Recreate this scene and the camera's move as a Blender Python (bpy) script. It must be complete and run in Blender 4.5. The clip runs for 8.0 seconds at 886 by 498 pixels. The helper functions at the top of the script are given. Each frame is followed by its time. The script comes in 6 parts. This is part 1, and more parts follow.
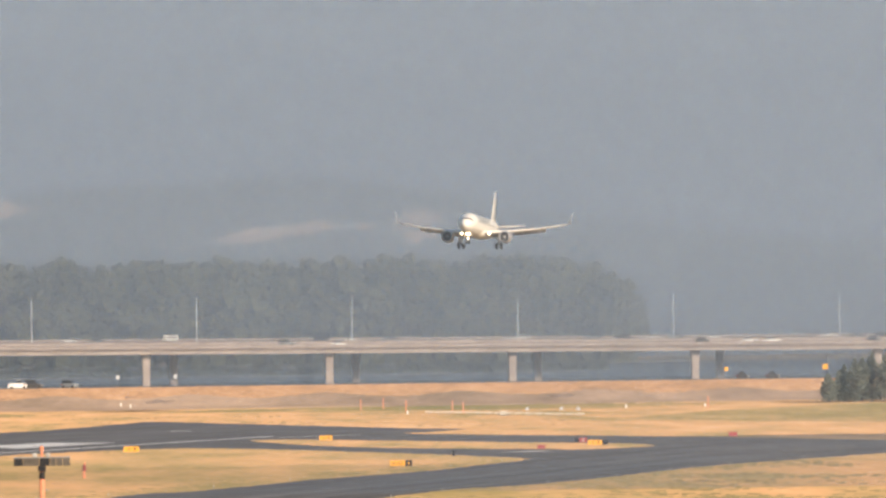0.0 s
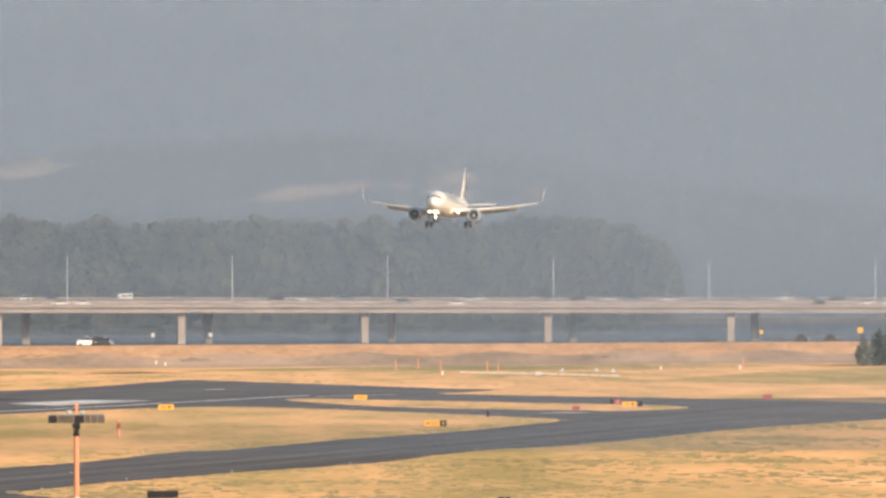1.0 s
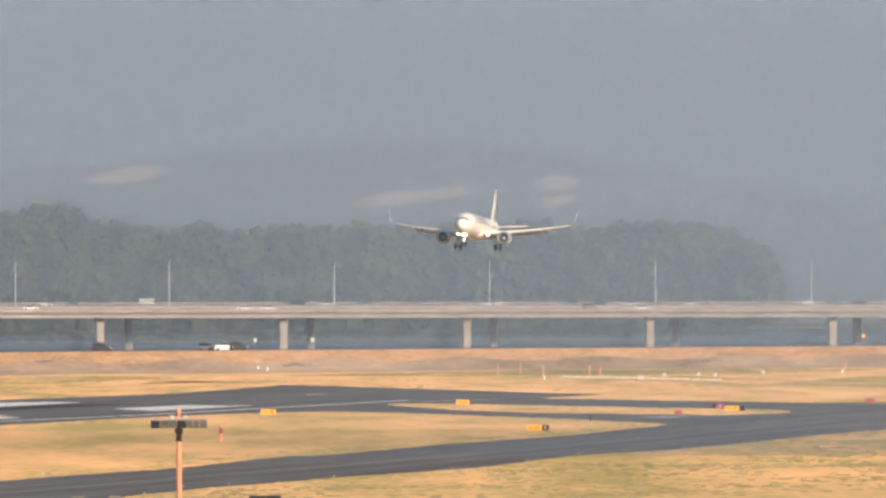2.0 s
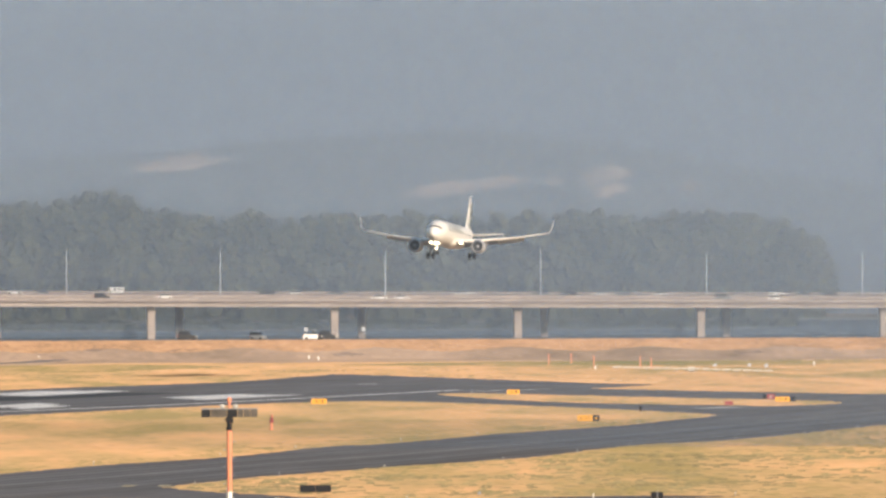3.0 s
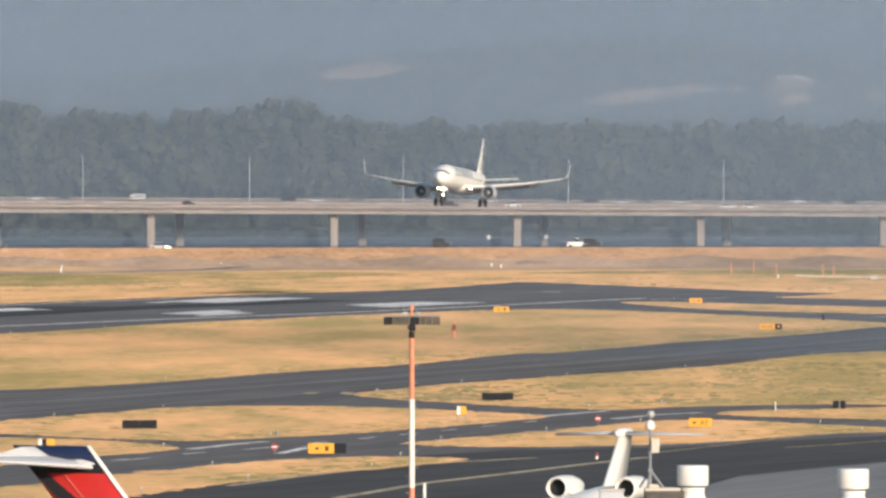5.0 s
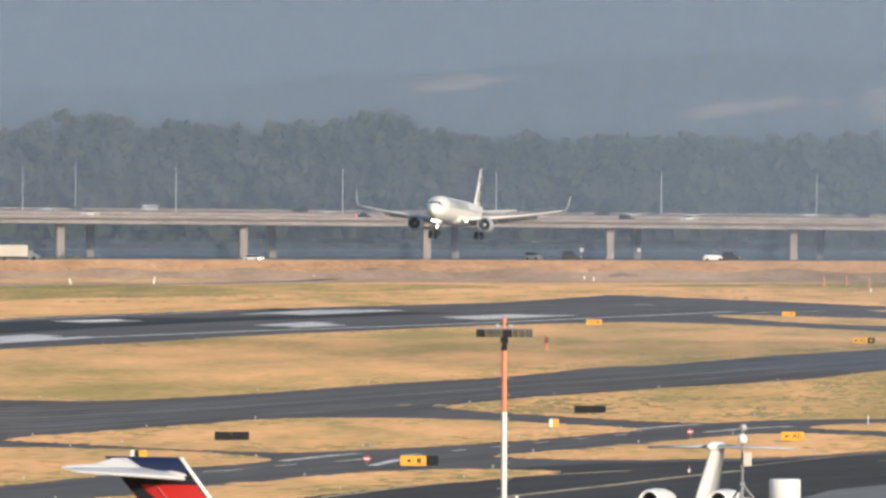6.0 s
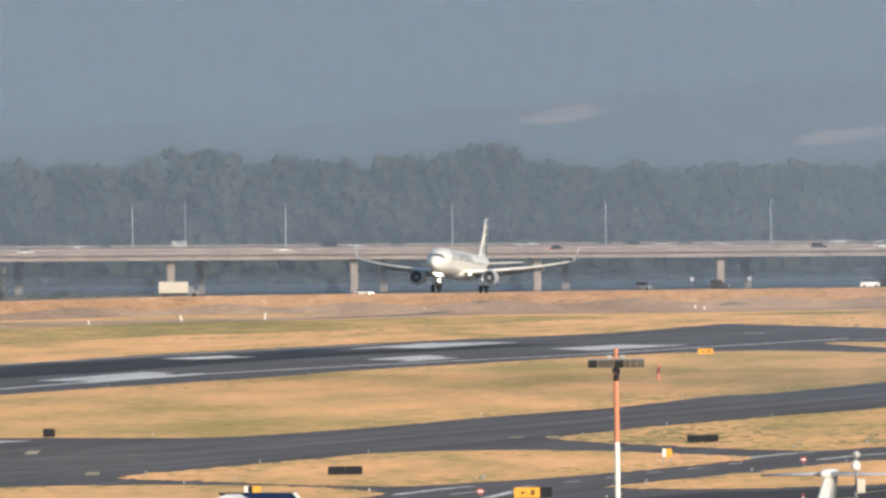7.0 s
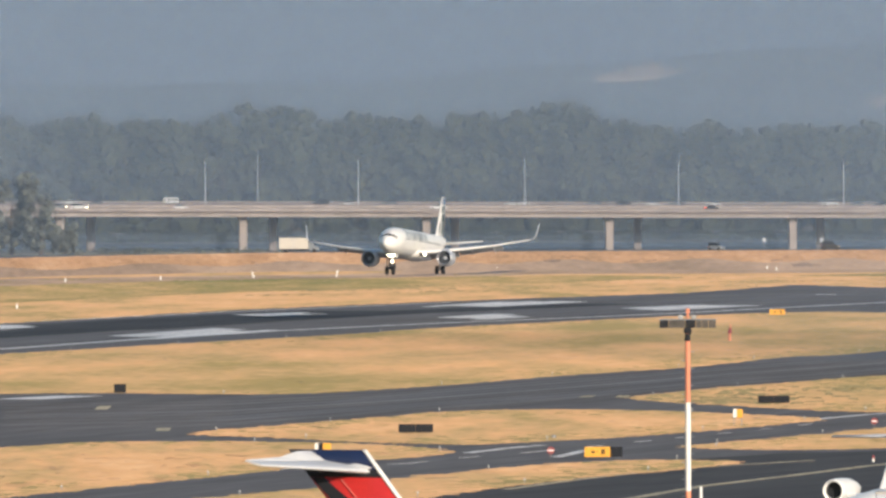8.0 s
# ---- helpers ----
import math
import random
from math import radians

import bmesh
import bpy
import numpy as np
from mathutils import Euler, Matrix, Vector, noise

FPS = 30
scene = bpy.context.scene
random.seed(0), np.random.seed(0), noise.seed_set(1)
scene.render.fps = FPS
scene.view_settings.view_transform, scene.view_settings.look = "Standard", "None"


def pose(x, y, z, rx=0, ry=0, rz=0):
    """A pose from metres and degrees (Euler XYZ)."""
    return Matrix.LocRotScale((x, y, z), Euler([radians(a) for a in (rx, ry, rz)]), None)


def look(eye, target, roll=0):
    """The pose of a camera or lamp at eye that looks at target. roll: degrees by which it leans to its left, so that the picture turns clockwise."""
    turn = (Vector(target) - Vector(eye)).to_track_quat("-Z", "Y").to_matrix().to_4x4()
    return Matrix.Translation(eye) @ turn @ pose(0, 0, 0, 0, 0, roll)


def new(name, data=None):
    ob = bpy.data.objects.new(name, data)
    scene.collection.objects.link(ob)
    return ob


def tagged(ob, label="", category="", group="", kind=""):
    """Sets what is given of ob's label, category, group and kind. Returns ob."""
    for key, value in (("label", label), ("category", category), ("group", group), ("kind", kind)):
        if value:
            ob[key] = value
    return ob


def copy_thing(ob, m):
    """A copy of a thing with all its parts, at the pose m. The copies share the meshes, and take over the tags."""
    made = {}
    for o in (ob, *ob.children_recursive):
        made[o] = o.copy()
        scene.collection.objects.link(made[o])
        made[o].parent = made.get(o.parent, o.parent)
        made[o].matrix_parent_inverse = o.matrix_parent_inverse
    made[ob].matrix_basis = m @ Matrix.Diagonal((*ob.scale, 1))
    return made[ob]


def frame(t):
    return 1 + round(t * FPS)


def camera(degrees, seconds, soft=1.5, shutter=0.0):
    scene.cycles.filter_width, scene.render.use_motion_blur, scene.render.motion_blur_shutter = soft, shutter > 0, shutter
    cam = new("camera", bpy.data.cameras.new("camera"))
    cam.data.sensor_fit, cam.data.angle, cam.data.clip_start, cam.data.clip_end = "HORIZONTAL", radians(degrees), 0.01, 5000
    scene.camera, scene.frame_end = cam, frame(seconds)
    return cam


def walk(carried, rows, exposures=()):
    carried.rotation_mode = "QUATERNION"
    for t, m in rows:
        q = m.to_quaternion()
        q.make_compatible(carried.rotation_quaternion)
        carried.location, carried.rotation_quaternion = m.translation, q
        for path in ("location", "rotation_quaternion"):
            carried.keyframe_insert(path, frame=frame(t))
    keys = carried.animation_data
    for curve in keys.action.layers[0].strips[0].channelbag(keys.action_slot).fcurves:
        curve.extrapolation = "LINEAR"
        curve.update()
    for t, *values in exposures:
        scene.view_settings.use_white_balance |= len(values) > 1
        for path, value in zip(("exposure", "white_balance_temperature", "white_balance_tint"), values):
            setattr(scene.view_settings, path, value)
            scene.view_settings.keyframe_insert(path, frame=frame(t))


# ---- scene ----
EYE = 22.7
cam = camera(4.3, 8.0, soft=2.8)
walk(cam, [
    (0, pose(0, 0, EYE, 90.2421, 0.7576, -2.0614)),
    (0.1, pose(0, 0, EYE, 90.2141, 0.6435, -2.0313)),
    (0.2, pose(0, 0, EYE, 90.1621, 0.5295, -1.9878)),
    (0.3, pose(0, 0, EYE, 90.1165, 0.4155, -1.9883)),
    (0.4, pose(0, 0, EYE, 90.0927, 0.3014, -2.0015)),
    (0.5, pose(0, 0, EYE, 90.0700, 0.1874, -1.9889)),
    (0.6, pose(0, 0, EYE, 90.0643, 0.2094, -1.9822)),
    (0.7, pose(0, 0, EYE, 90.0801, 0.2314, -1.9634)),
    (0.8, pose(0, 0, EYE, 90.0712, 0.2534, -1.9500)),
    (0.9, pose(0, 0, EYE, 90.0624, 0.2754, -1.9228)),
    (1, pose(0, 0, EYE, 90.0510, 0.2974, -1.8878)),
    (1.1, pose(0, 0, EYE, 90.0441, 0.3454, -1.8662)),
    (1.2, pose(0, 0, EYE, 90.0361, 0.3934, -1.8285)),
    (1.3, pose(0, 0, EYE, 90.0293, 0.4414, -1.8017)),
    (1.4, pose(0, 0, EYE, 90.0255, 0.4895, -1.7667)),
    (1.5, pose(0, 0, EYE, 90.0230, 0.5375, -1.6957)),
    (1.6, pose(0, 0, EYE, 90.0429, 0.5091, -1.6054)),
    (1.7, pose(0, 0, EYE, 90.0701, 0.4808, -1.5282)),
    (2.8, pose(0, 0, EYE, 90.0817, 0.2495, -1.2069)),
    (2.9, pose(0, 0, EYE, 90.0671, 0.2284, -1.1791)),
    (3, pose(0, 0, EYE, 90.0283, 0.2074, -1.1442)),
    (3.1, pose(0, 0, EYE, 90.0090, 0.1978, -1.1154)),
    (3.2, pose(0, 0, EYE, 89.9640, 0.1881, -1.0822)),
    (3.3, pose(0, 0, EYE, 89.9396, 0.1785, -1.0628)),
    (3.4, pose(0, 0, EYE, 89.9165, 0.1688, -1.0352)),
    (3.5, pose(0, 0, EYE, 89.8938, 0.1592, -0.9947)),
    (3.6, pose(0, 0, EYE, 89.8712, 0.0940, -0.9465)),
    (3.7, pose(0, 0, EYE, 89.8393, 0.0288, -0.9046)),
    (3.8, pose(0, 0, EYE, 89.8183, -0.0363, -0.8792)),
    (3.9, pose(0, 0, EYE, 89.7958, -0.1015, -0.8484)),
    (4, pose(0, 0, EYE, 89.7661, -0.1666, -0.8013)),
    (4.1, pose(0, 0, EYE, 89.7344, -0.1512, -0.7301)),
    (4.2, pose(0, 0, EYE, 89.7067, -0.1358, -0.6617)),
    (5.3, pose(0, 0, EYE, 89.5743, 0.0341, -0.1161)),
    (5.4, pose(0, 0, EYE, 89.5847, 0.0169, -0.0621)),
    (5.5, pose(0, 0, EYE, 89.5857, -0.0004, -0.0000)),
    (5.6, pose(0, 0, EYE, 89.5983, -0.0331, 0.0397)),
    (5.7, pose(0, 0, EYE, 89.6064, -0.0658, 0.1044)),
    (5.8, pose(0, 0, EYE, 89.6172, -0.0985, 0.1444)),
    (5.9, pose(0, 0, EYE, 89.6266, -0.1312, 0.1721)),
    (6, pose(0, 0, EYE, 89.6431, -0.1639, 0.1961)),
    (6.1, pose(0, 0, EYE, 89.6362, -0.1042, 0.2378)),
    (6.2, pose(0, 0, EYE, 89.6474, -0.0445, 0.2909)),
    (6.3, pose(0, 0, EYE, 89.6506, 0.0152, 0.3165)),
    (6.4, pose(0, 0, EYE, 89.7251, 0.0749, 0.3489)),
    (6.5, pose(0, 0, EYE, 89.7731, 0.1345, 0.4301)),
    (6.6, pose(0, 0, EYE, 89.7997, 0.2494, 0.4650)),
    (6.7, pose(0, 0, EYE, 89.8436, 0.3643, 0.5048)),
    (6.8, pose(0, 0, EYE, 89.8481, 0.4792, 0.5680)),
    (6.9, pose(0, 0, EYE, 89.8472, 0.5941, 0.6230)),
    (7, pose(0, 0, EYE, 89.8023, 0.7090, 0.7268)),
    (7.1, pose(0, 0, EYE, 89.7331, 0.7053, 0.8207)),
    (7.2, pose(0, 0, EYE, 89.6896, 0.7016, 0.8625)),
    (7.3, pose(0, 0, EYE, 89.6683, 0.6979, 0.9176)),
    (7.4, pose(0, 0, EYE, 89.6559, 0.6942, 0.9260)),
    (7.5, pose(0, 0, EYE, 89.6509, 0.6905, 0.9088)),
    (7.6, pose(0, 0, EYE, 89.6419, 0.6001, 0.9214)),
    (7.7, pose(0, 0, EYE, 89.6377, 0.5097, 0.9467)),
    (7.8, pose(0, 0, EYE, 89.6364, 0.4193, 0.9940)),
    (7.9, pose(0, 0, EYE, 89.6294, 0.3288, 1.0249)),
    (8, pose(0, 0, EYE, 89.6031, 0.2384, 1.0802)),
], exposures=[(0, 0.30, 6480, 10), (3.5, 0.26, 6150, 8), (5.5, 0.06, 5780, 6), (8, 0.05, 5700, 6)])

# ---- light ----
world = bpy.data.worlds.new("world")
scene.world = world
world.use_nodes = True
SUN_ELEVATION, SUN_TURN = 15.0, 150.0   # degrees; turn is the compass angle, clockwise from +y
wn = world.node_tree
sky = wn.nodes.new("ShaderNodeTexSky")
sky.sky_type, sky.sun_disc = "NISHITA", False
sky.sun_elevation, sky.sun_rotation = radians(SUN_ELEVATION), radians(SUN_TURN)
sky.air_density, sky.dust_density, sky.ozone_density = 1.2, 1.2, 2.0
wn.links.new(sky.outputs[0], wn.nodes["Background"].inputs[0])
wn.nodes["Background"].inputs[1].default_value = 0.13
sun = new("sun", bpy.data.lights.new("sun", "SUN"))
sun.data.energy, sun.data.angle, sun.data.color = 5.0, radians(0.6), (1.0, 0.80, 0.62)
sun_from = Vector((math.sin(radians(SUN_TURN)) * math.cos(radians(SUN_ELEVATION)),
                   math.cos(radians(SUN_TURN)) * math.cos(radians(SUN_ELEVATION)), math.sin(radians(SUN_ELEVATION))))
sun.matrix_world = look(sun_from * 100, (0, 0, 0))

# ---- materials ----


def material(name, colour, rough=0.7, metal=0.0, spread=0.15, grain=6.0, coarse=0.4, bump=0.0, second=None, stretch=(1, 1, 1), edge=(0.36, 0.62)):
    """Principled surface with coarse and fine variation at real size (grain, coarse: features per metre)."""
    m = bpy.data.materials.new(name)
    m.use_nodes = True
    nt = m.node_tree
    b = nt.nodes["Principled BSDF"]
    b.inputs["Roughness"].default_value, b.inputs["Metallic"].default_value = rough, metal
    tc = nt.nodes.new("ShaderNodeTexCoord")
    mp = nt.nodes.new("ShaderNodeMapping")
    mp.inputs["Scale"].default_value = stretch
    nt.links.new(tc.outputs["Object"], mp.inputs[0])
    big, fine = nt.nodes.new("ShaderNodeTexNoise"), nt.nodes.new("ShaderNodeTexNoise")
    for n, s, det in ((big, coarse, 5), (fine, grain, 3)):
        n.inputs["Scale"].default_value, n.inputs["Detail"].default_value = s, det
        nt.links.new(mp.outputs[0], n.inputs["Vector"])
    add = nt.nodes.new("ShaderNodeMath")
    add.operation = "MULTIPLY_ADD"
    add.inputs[1].default_value = 0.45
    nt.links.new(fine.outputs[0], add.inputs[0])
    half = nt.nodes.new("ShaderNodeMath")
    half.operation = "MULTIPLY"
    half.inputs[1].default_value = 0.55
    nt.links.new(big.outputs[0], half.inputs[0])
    nt.links.new(half.outputs[0], add.inputs[2])
    ramp = nt.nodes.new("ShaderNodeValToRGB")
    lo = second or [c * (1 - spread) for c in colour]
    hi = [min(1, c * (1 + spread * 0.6)) for c in colour]
    ramp.color_ramp.elements[0].position, ramp.color_ramp.elements[1].position = edge
    ramp.color_ramp.elements[0].color, ramp.color_ramp.elements[1].color = (*lo, 1), (*hi, 1)
    nt.links.new(add.outputs[0], ramp.inputs[0])
    nt.links.new(ramp.outputs[0], b.inputs["Base Color"])
    if bump:
        bp = nt.nodes.new("ShaderNodeBump")
        bp.inputs["Strength"].default_value, bp.inputs["Distance"].default_value = 0.6, bump
        nt.links.new(add.outputs[0], bp.inputs["Height"])
        nt.links.new(bp.outputs[0], b.inputs["Normal"])
    return m


def streaked(name, stops, weights, scales, turn=0.0, stretch=6.0, rough=0.95, gloss=0.12):
    """Ground cover in drawn-out patches: three noises (features per metre) mixed by weight, toned by colour stops."""
    m = bpy.data.materials.new(name)
    m.use_nodes = True
    nt = m.node_tree
    b = nt.nodes["Principled BSDF"]
    b.inputs["Roughness"].default_value, b.inputs["Specular IOR Level"].default_value = rough, gloss
    tc, mp = nt.nodes.new("ShaderNodeTexCoord"), nt.nodes.new("ShaderNodeMapping")
    mp.vector_type = "TEXTURE"
    mp.inputs["Rotation"].default_value, mp.inputs["Scale"].default_value = (0, 0, radians(turn)), (1, stretch, 1)
    nt.links.new(tc.outputs["Object"], mp.inputs[0])
    total = None
    for w, sc in zip(weights, scales):
        n, k = nt.nodes.new("ShaderNodeTexNoise"), nt.nodes.new("ShaderNodeMath")
        n.inputs["Scale"].default_value, n.inputs["Detail"].default_value = sc, 4
        nt.links.new(mp.outputs[0], n.inputs["Vector"])
        k.operation = "MULTIPLY_ADD"
        k.inputs[1].default_value, k.inputs[2].default_value = w, 0.0
        nt.links.new(n.outputs[0], k.inputs[0])
        if total is not None:
            nt.links.new(total, k.inputs[2])
        total = k.outputs[0]
    ramp = nt.nodes.new("ShaderNodeValToRGB")
    els = ramp.color_ramp.elements
    while len(els) < len(stops):
        els.new(0.5)
    for e, (at, c) in zip(els, stops):
        e.position, e.color = at, (*c, 1)
    nt.links.new(total, ramp.inputs[0])
    nt.links.new(ramp.outputs[0], b.inputs["Base Color"])
    return m


def glow(name, colour, strength):
    m = bpy.data.materials.new(name)
    m.use_nodes = True
    b = m.node_tree.nodes["Principled BSDF"]
    b.inputs["Base Color"].default_value = (*colour, 1)
    b.inputs["Emission Color"].default_value, b.inputs["Emission Strength"].default_value = (*colour, 1), strength
    return m


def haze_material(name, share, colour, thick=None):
    """A see-through sheet standing in for haze, with a share of tinted diffuse colour; thick: (x0, x1, share), the
    stretch over which it thickens to that share.
    """
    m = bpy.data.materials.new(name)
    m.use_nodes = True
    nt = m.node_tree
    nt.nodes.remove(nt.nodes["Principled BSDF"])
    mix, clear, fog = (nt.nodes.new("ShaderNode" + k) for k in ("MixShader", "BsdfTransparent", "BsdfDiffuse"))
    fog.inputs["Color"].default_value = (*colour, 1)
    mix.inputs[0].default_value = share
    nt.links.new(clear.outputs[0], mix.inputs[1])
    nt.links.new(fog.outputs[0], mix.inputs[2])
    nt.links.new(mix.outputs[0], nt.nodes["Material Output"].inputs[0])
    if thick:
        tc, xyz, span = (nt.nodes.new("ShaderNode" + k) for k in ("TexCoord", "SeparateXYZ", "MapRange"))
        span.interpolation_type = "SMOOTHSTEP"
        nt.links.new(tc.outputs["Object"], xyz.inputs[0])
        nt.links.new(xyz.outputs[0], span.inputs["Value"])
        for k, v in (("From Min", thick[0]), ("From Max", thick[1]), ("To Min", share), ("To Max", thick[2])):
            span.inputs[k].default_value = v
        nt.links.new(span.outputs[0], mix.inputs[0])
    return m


OLIVE, KHAKI, GOLD, PALE_STRAW = (0.240, 0.196, 0.096), (0.360, 0.255, 0.138), (0.460, 0.290, 0.157), (0.54, 0.370, 0.225)
M_DRY = streaked("dry_grass", ((0.39, OLIVE), (0.46, KHAKI), (0.53, GOLD), (0.66, PALE_STRAW)), (0.34, 0.42, 0.24), (0.016, 0.09, 0.5))
M_FIELD = streaked("mown_dry_grass", ((0.42, OLIVE), (0.50, KHAKI), (0.57, GOLD), (0.68, PALE_STRAW)), (0.46, 0.36, 0.18), (0.016, 0.07, 0.5))
M_GREEN = streaked("green_grass", ((0.40, (0.155, 0.152, 0.075)), (0.50, OLIVE), (0.58, KHAKI), (0.66, GOLD)), (0.40, 0.36, 0.24), (0.018, 0.10, 0.7))
M_LEVEE = streaked("levee_dry_grass", ((0.38, (0.27, 0.18, 0.115)), (0.47, (0.37, 0.235, 0.145)), (0.56, (0.43, 0.275, 0.17)), (0.64, (0.50, 0.34, 0.22))), (0.30, 0.36, 0.34), (0.03, 0.15, 0.7), stretch=1.5)
M_ASPHALT = streaked("asphalt", ((0.40, (0.132, 0.117, 0.106)), (0.50, (0.168, 0.150, 0.137)), (0.60, (0.212, 0.192, 0.176))), (0.25, 0.40, 0.35), (0.03, 0.22, 0.9), turn=-12.5, stretch=18.0, rough=0.95, gloss=0.15)
M_RUNWAY = streaked("tar_seam", ((0.40, (0.108, 0.096, 0.087)), (0.60, (0.145, 0.130, 0.118))), (0.25, 0.40, 0.35), (0.03, 0.22, 0.9), turn=-12.5, stretch=18.0, rough=0.95, gloss=0.15)
M_FRESH = streaked("fresh_asphalt", ((0.40, (0.068, 0.061, 0.056)), (0.60, (0.105, 0.095, 0.087))), (0.25, 0.40, 0.35), (0.03, 0.22, 0.9), turn=-20.0, stretch=12.0, rough=0.95, gloss=0.15)
M_SHOULDER = streaked("worn_asphalt", ((0.40, (0.165, 0.153, 0.145)), (0.60, (0.235, 0.218, 0.205))), (0.25, 0.40, 0.35), (0.03, 0.22, 0.9), turn=-12.5, stretch=18.0, rough=0.95, gloss=0.15)
M_CONCRETE = material("concrete", (0.38, 0.325, 0.29), 0.9, spread=0.25, grain=1.5, coarse=0.15)
M_CONCRETE_OLD = material("weathered_concrete", (0.275, 0.225, 0.20), 0.9, spread=0.28, grain=1.2, coarse=0.12)
M_APRON = streaked("apron_concrete", ((0.40, (0.23, 0.218, 0.205)), (0.60, (0.30, 0.285, 0.265))), (0.25, 0.40, 0.35), (0.03, 0.22, 0.9), turn=-12.5, stretch=18.0, rough=0.95, gloss=0.15)
M_WHITE_LINE = streaked("white_marking", ((0.36, (0.50, 0.46, 0.42)), (0.45, (0.86, 0.80, 0.73)), (0.6, (0.94, 0.89, 0.82))), (0.2, 0.4, 0.4), (0.05, 0.4, 1.6), turn=-12.5, stretch=18.0, gloss=0.15)
M_YELLOW_LINE = streaked("yellow_marking", ((0.36, (0.36, 0.30, 0.20)), (0.60, (0.64, 0.53, 0.34))), (0.2, 0.4, 0.4), (0.05, 0.4, 1.6), stretch=10.0, gloss=0.15)
M_RUBBER = streaked("tyre_rubber_streak", ((0.40, (0.040, 0.038, 0.038)), (0.60, (0.085, 0.079, 0.075))), (0.25, 0.40, 0.35), (0.03, 0.22, 0.9), turn=-12.5, stretch=18.0, rough=0.95, gloss=0.15)
M_WATER = material("river_water", (0.085, 0.095, 0.090), 0.6, spread=0.25, grain=0.2, coarse=0.01)
M_HILL = material("far_hill", (0.085, 0.105, 0.095), 0.95, spread=0.35, grain=0.03, coarse=0.006)
M_CLEARING = material("far_clearing", (0.56, 0.41, 0.29), 0.95, spread=0.5, grain=0.12, coarse=0.03)
M_LEAF = material("cottonwood_leaf", (0.056, 0.062, 0.034), 0.9, spread=0.55, grain=0.5, coarse=0.07)
M_LEAF_DARK = material("conifer_leaf", (0.11, 0.125, 0.10), 0.9, spread=0.35, grain=0.8, coarse=0.1)
# near-bank leaf, lightened so that haze is painted into its colour
M_HAZED_LEAF = material("hazed_leaf", (0.125, 0.130, 0.105), 0.9, spread=0.4, grain=0.6, coarse=0.08)
M_TITLE = material("slate_lettering", (0.13, 0.16, 0.165), 0.5, spread=0.1)
M_FAN = material("fan_blades", (0.045, 0.05, 0.06), 0.5, spread=0.2)
M_BARK = material("bark", (0.12, 0.095, 0.07), 0.9, spread=0.3)
M_WHITE = material("white_paint", (0.80, 0.765, 0.70), 0.35, spread=0.05, grain=2.0, coarse=0.3)
M_TAILPLANE = material("pale_grey_paint", (0.62, 0.61, 0.59), 0.5, spread=0.08, grain=2.0, coarse=0.3)
M_GREY = material("grey_paint", (0.45, 0.46, 0.48), 0.4, spread=0.08, grain=2.0, coarse=0.3)
M_METAL = material("bare_metal", (0.62, 0.62, 0.63), 0.35, 0.9, spread=0.1)
M_STEEL = material("galvanised_steel", (0.24, 0.25, 0.26), 0.7, 0.2, spread=0.15)
M_DARK = material("dark_metal", (0.014, 0.015, 0.019), 0.9, spread=0.2)
M_BLACK = material("black_rubber", (0.02, 0.02, 0.022), 0.8, spread=0.2)
M_SIGN_YELLOW = material("sign_yellow", (0.74, 0.36, 0.025), 0.6, spread=0.05)
M_SIGN_RED = material("sign_red", (0.26, 0.04, 0.045), 0.5, spread=0.05)
M_ORANGE = material("aviation_orange", (0.66, 0.25, 0.14), 0.7, spread=0.12)
M_GLASS = material("dark_glass", (0.025, 0.028, 0.034), 0.25, spread=0.05)
M_NAVY = material("navy_paint", (0.018, 0.028, 0.075), 0.35, spread=0.1)
M_RED = material("red_paint", (0.60, 0.035, 0.03), 0.35, spread=0.1)
M_CORAL = material("pale_red_paint", (0.70, 0.16, 0.13), 0.4, spread=0.08)
M_TEAL = material("teal_paint", (0.035, 0.075, 0.080), 0.5, spread=0.1)
M_BLUE = material("blue_paint", (0.08, 0.16, 0.30), 0.4, spread=0.1)
M_GRAVEL = streaked("gravel", ((0.40, (0.21, 0.165, 0.135)), (0.50, (0.29, 0.225, 0.18)), (0.62, (0.38, 0.29, 0.22))), (0.40, 0.36, 0.24), (0.018, 0.10, 0.7), stretch=3.0)
M_DUSTY = streaked("dusty_weed", ((0.40, (0.17, 0.135, 0.105)), (0.50, (0.255, 0.195, 0.155)), (0.62, (0.35, 0.265, 0.205))), (0.46, 0.36, 0.18), (0.016, 0.07, 0.5), stretch=3.0)
M_GRAVEL_DARK = material("track_gravel", (0.20, 0.165, 0.15), 0.95, spread=0.25, grain=0.8, coarse=0.06)
M_SAND = material("river_sand", (0.16, 0.15, 0.12), 0.95, spread=0.25, grain=0.3, coarse=0.03)
M_WEED = material("green_weed", (0.215, 0.180, 0.092), 0.9, spread=0.4, grain=3.0, coarse=0.05)
M_CAR_BLACK = material("black_car_paint", (0.014, 0.014, 0.017), 0.55, spread=0.1)
M_CAR_GREY = material("grey_car_paint", (0.20, 0.21, 0.22), 0.3, spread=0.1)
M_CAR_WHITE = material("white_car_paint", (0.74, 0.73, 0.70), 0.45, spread=0.05)
M_LOUVRE = material("louvre_grey", (0.085, 0.075, 0.065), 0.9, spread=0.3, grain=9.0, coarse=2.0)
M_PALE = material("pale_lens", (0.42, 0.41, 0.38), 0.4, spread=0.2)
M_CREAM = material("cream_paint", (0.54, 0.49, 0.41), 0.6, spread=0.08)
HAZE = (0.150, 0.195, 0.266)
